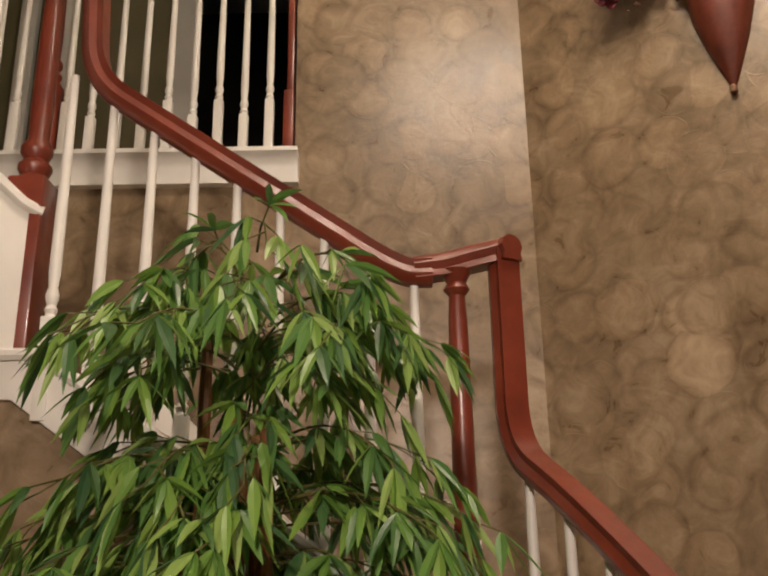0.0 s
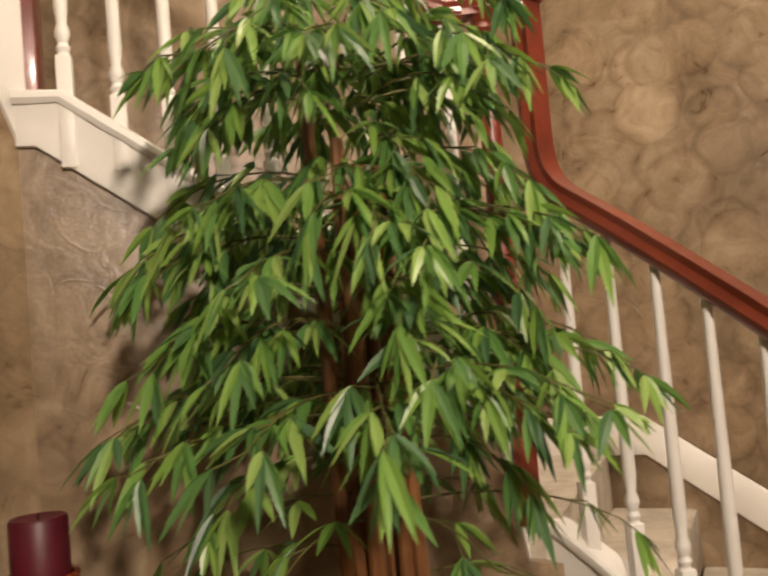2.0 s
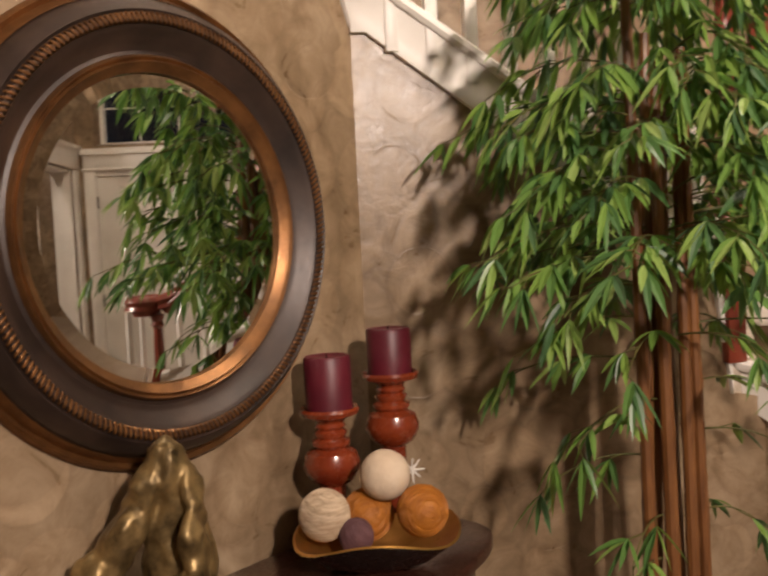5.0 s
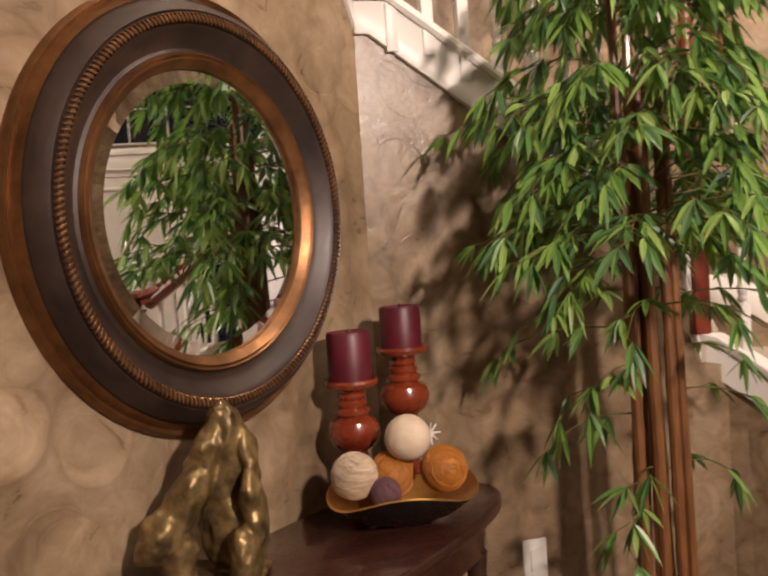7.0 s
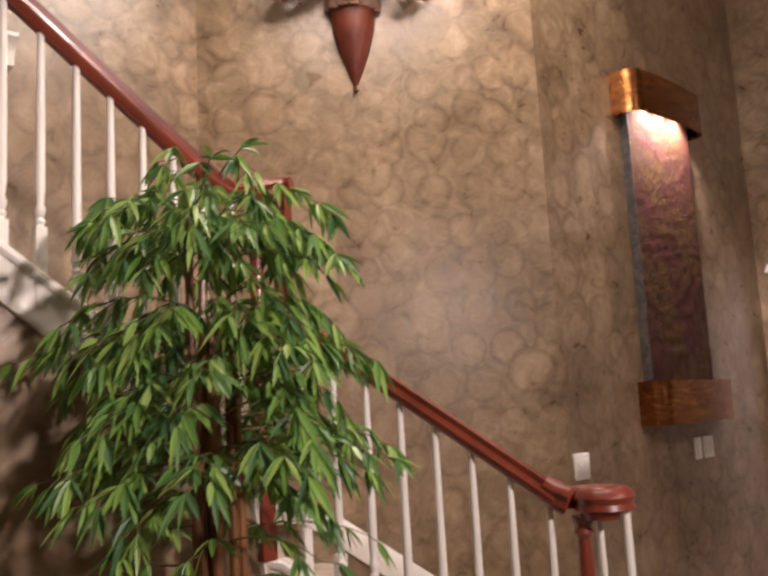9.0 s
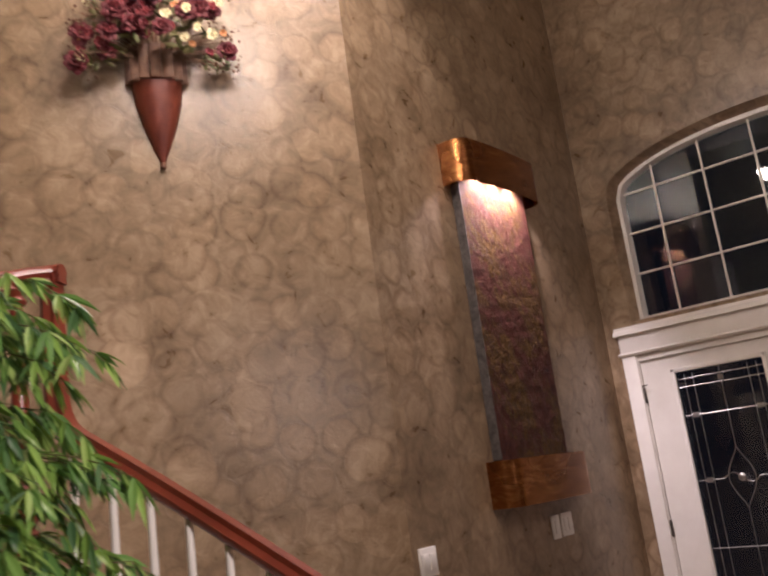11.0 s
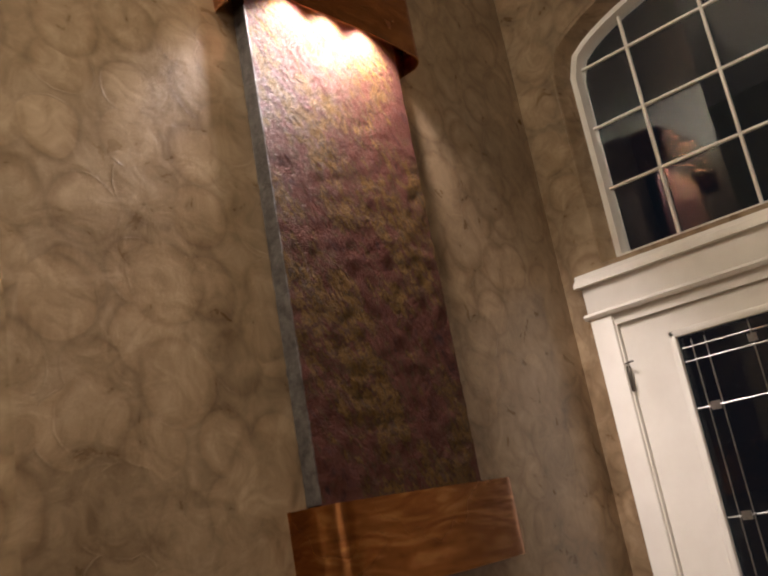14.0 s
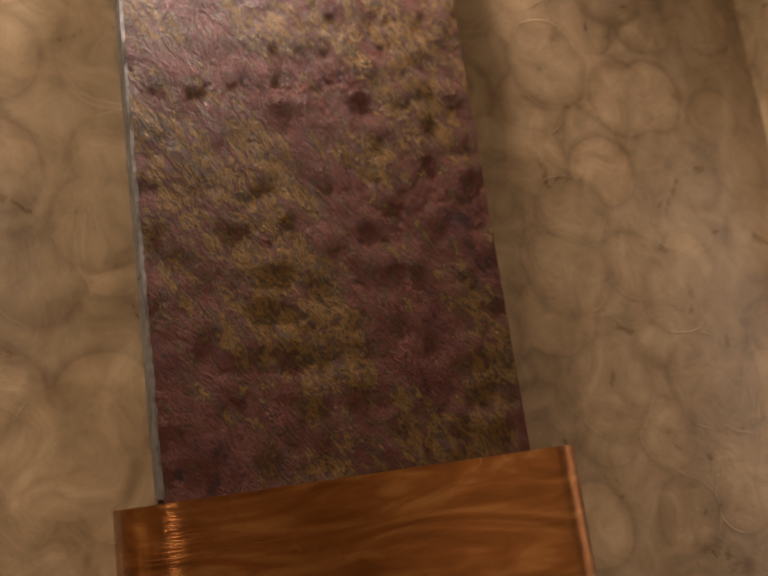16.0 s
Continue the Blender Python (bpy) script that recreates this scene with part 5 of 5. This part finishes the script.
# ---- wall pocket with flowers ----
ROSE = simple("deep_red_petal", (0.050, 0.002, 0.005), (0.135, 0.006, 0.011), 30, 0.7, 0, 0.3, 90)
PINK = simple("dusty_pink_petal", (0.10, 0.008, 0.012), (0.22, 0.024, 0.028), 30, 0.7)
CREAM_PETAL = simple("cream_petal", (0.55, 0.48, 0.26), (0.72, 0.66, 0.42), 30, 0.6)
PEACH = simple("peach_petal", (0.50, 0.20, 0.07), (0.62, 0.32, 0.14), 30, 0.6)


def wall_pocket():
    rng = random.Random(11)
    dw = (E2 - E1).normalized()
    nw = Vector((-dw.y, dw.x, 0)) * -1
    base = E1 + dw * 0.718
    m = Matrix(((dw.x, -nw.x, 0, base.x), (dw.y, -nw.y, 0, base.y), (0, 0, 1, 2.985), (0, 0, 0, 1)))
    p3 = thing("wall_pocket", "red cone-shaped wall pocket hung on the plaster", "wall vase")
    p3.matrix_world = m
    bm = bmesh.new()
    rows5 = []
    for z, wdt in ((0.0, 0.006), (0.06, 0.030), (0.16, 0.066), (0.27, 0.096), (0.37, 0.107)):
        rows5.append([bm.verts.new((wdt * math.cos(math.pi * k / 12), -0.004 - wdt * 0.85 * math.sin(math.pi * k / 12), z)) for k in range(13)])
    for a, b in zip(rows5, rows5[1:]):
        for k in range(12):
            bm.faces.new((a[k], a[k + 1], b[k + 1], b[k]))
    for ring5 in (rows5[0], rows5[-1]):
        bm.faces.new(ring5)
    bmesh.ops.recalc_face_normals(bm, faces=bm.faces)
    part("cone", bm, TERRACOTTA, p3, "flat-faced red cone")
    bm = bmesh.new()
    for k in range(7):
        a = math.pi * (k + 0.5) / 7
        g = box(bm, (0.112 * math.cos(a), -0.004 - 0.098 * math.sin(a), 0.44), (0.045, 0.012, 0.16), None, 0.004)
    part("rim", bm, BASKET, p3, "brown slatted rim")
    part("tip", lathe([(0, -0.03), (0.012, -0.02), (0.010, 0.0), (0, 0.01)], 10, Matrix.Translation((0, -0.014, 0.0))), BASKET, p3)
    f = thing("flower_arrangement", "dried red, pink and cream flowers filling the wall pocket", "flowers")
    f.matrix_world = m

    def bloom(c, r, mat, petals):
        bm = bmesh.new()
        for layer, (count, open_, size) in enumerate(((5, 0.35, 0.62), (7, 0.75, 0.85), (9, 1.15, 1.0))[: petals]):
            for k in range(count):
                a = 2 * math.pi * k / count + layer
                mm = Matrix.Translation(c) @ Matrix.Rotation(rng.uniform(-0.3, 0.3), 4, "X") @ pose(0, 0, 0, 90, 0, 0) @ Matrix.Rotation(a, 4, "Z") @ Matrix.Rotation(open_, 4, "Y") @ Matrix.Translation((0, 0, r * 0.5 * size)) @ Matrix.Diagonal((r * 0.12, r * 0.40 * size, r * 0.55 * size, 1))
                bmesh.ops.create_uvsphere(bm, u_segments=7, v_segments=5, radius=1.0, matrix=mm)
        part("flower", bm, mat, f)
    spots = []
    for k in range(84):
        a, u = rng.uniform(-0.25, math.pi + 0.25), rng.random() ** 0.55
        x, z = 0.33 * u * math.cos(a), 0.52 + 0.40 * u * math.sin(a)
        y = -0.10 - 0.14 * (1 - u * u) * rng.random()
        spots.append((x, y, z))
    for i, c in enumerate(spots):
        if i % 3 == 0:
            bloom(c, rng.uniform(0.045, 0.062), ROSE, 3)
        elif i % 3 == 1:
            bloom(c, rng.uniform(0.025, 0.04), rng.choice((PINK, PINK, PEACH)), 2)
        else:
            bloom(c, rng.uniform(0.028, 0.042), rng.choice((CREAM_PETAL, CREAM_PETAL, ROSE)), 2)
    sprigs = bmesh.new()
    for k in range(70):
        a = rng.uniform(-0.35, math.pi + 0.35)
        reach = rng.uniform(0.24, 0.42)
        tip = Vector((reach * 0.85 * math.cos(a), -0.05 - 0.12 * rng.random(), 0.5 + reach * math.sin(a)))
        tube([(0, -0.05, 0.45), tuple(tip * 0.6 + Vector((0, -0.03, 0.2))), tuple(tip)], 0.002, 4, sprigs)
        for j in range(6):
            q3 = tip + Vector((rng.uniform(-0.03, 0.03), rng.uniform(-0.03, 0.03), rng.uniform(-0.04, 0.03)))
            bmesh.ops.create_icosphere(sprigs, subdivisions=1, radius=rng.uniform(0.004, 0.008), matrix=Matrix.Translation(q3))
    tagged(part("sprig", sprigs, BASKET, f, "dried tan sprays"), kind="stuff")
    green = bmesh.new()
    for k in range(160):
        a, u = rng.uniform(-0.4, math.pi + 0.4), rng.random() ** 0.5
        c = Vector((0.32 * u * math.cos(a), -0.05 - 0.12 * (1 - u) - 0.03 * rng.random(), 0.50 + 0.34 * u * math.sin(a)))
        bmesh.ops.create_uvsphere(green, u_segments=6, v_segments=4, radius=1.0, matrix=Matrix.Translation(c) @ pose(0, 0, 0, rng.uniform(0, 360), rng.uniform(0, 360), 0) @ Matrix.Diagonal((0.03, 0.012, 0.003, 1)))
    part("foliage", green, TWIG, f)


wall_pocket()


# ---- chandelier ----
def chandelier():
    c = thing("chandelier", "two-tier bronze chandelier with lit frosted bell shades", "chandelier", CHANDELIER)
    part("stem", lathe([(0.0, -0.28), (0.02, -0.26), (0.035, -0.2), (0.015, -0.12), (0.03, 0.0), (0.015, 0.1), (0.012, 0.4), (0.03, 0.44), (0.008, 0.5), (0.006, TOP - CHANDELIER.z - 0.03), (0.06, TOP - CHANDELIER.z - 0.02), (0.06, TOP - CHANDELIER.z)], 14), HINGE, c)
    for count, reach, z, off in ((6, 0.36, -0.06, 0.2), (3, 0.2, 0.2, 0.7)):
        for k in range(count):
            a = 2 * math.pi * k / count + off
            dx, dy = math.cos(a), math.sin(a)
            path = bend([(0, 0, z), (dx * reach * 0.5, dy * reach * 0.5, z - 0.12), (dx * reach, dy * reach, z - 0.08), (dx * reach, dy * reach, z + 0.02)], 0.1)
            arm = part("arm", tube(path, 0.007, 7), HINGE, c)
            s = part("shade", lathe([(0.022, z + 0.02), (0.034, z + 0.05), (0.045, z + 0.09), (0.062, z + 0.13), (0.058, z + 0.128), (0.040, z + 0.09), (0.028, z + 0.05), (0.018, z + 0.03)], 18, Matrix.Translation((dx * reach, dy * reach, 0))), SHADE_GLASS, arm, "lit frosted bell shade")


chandelier()
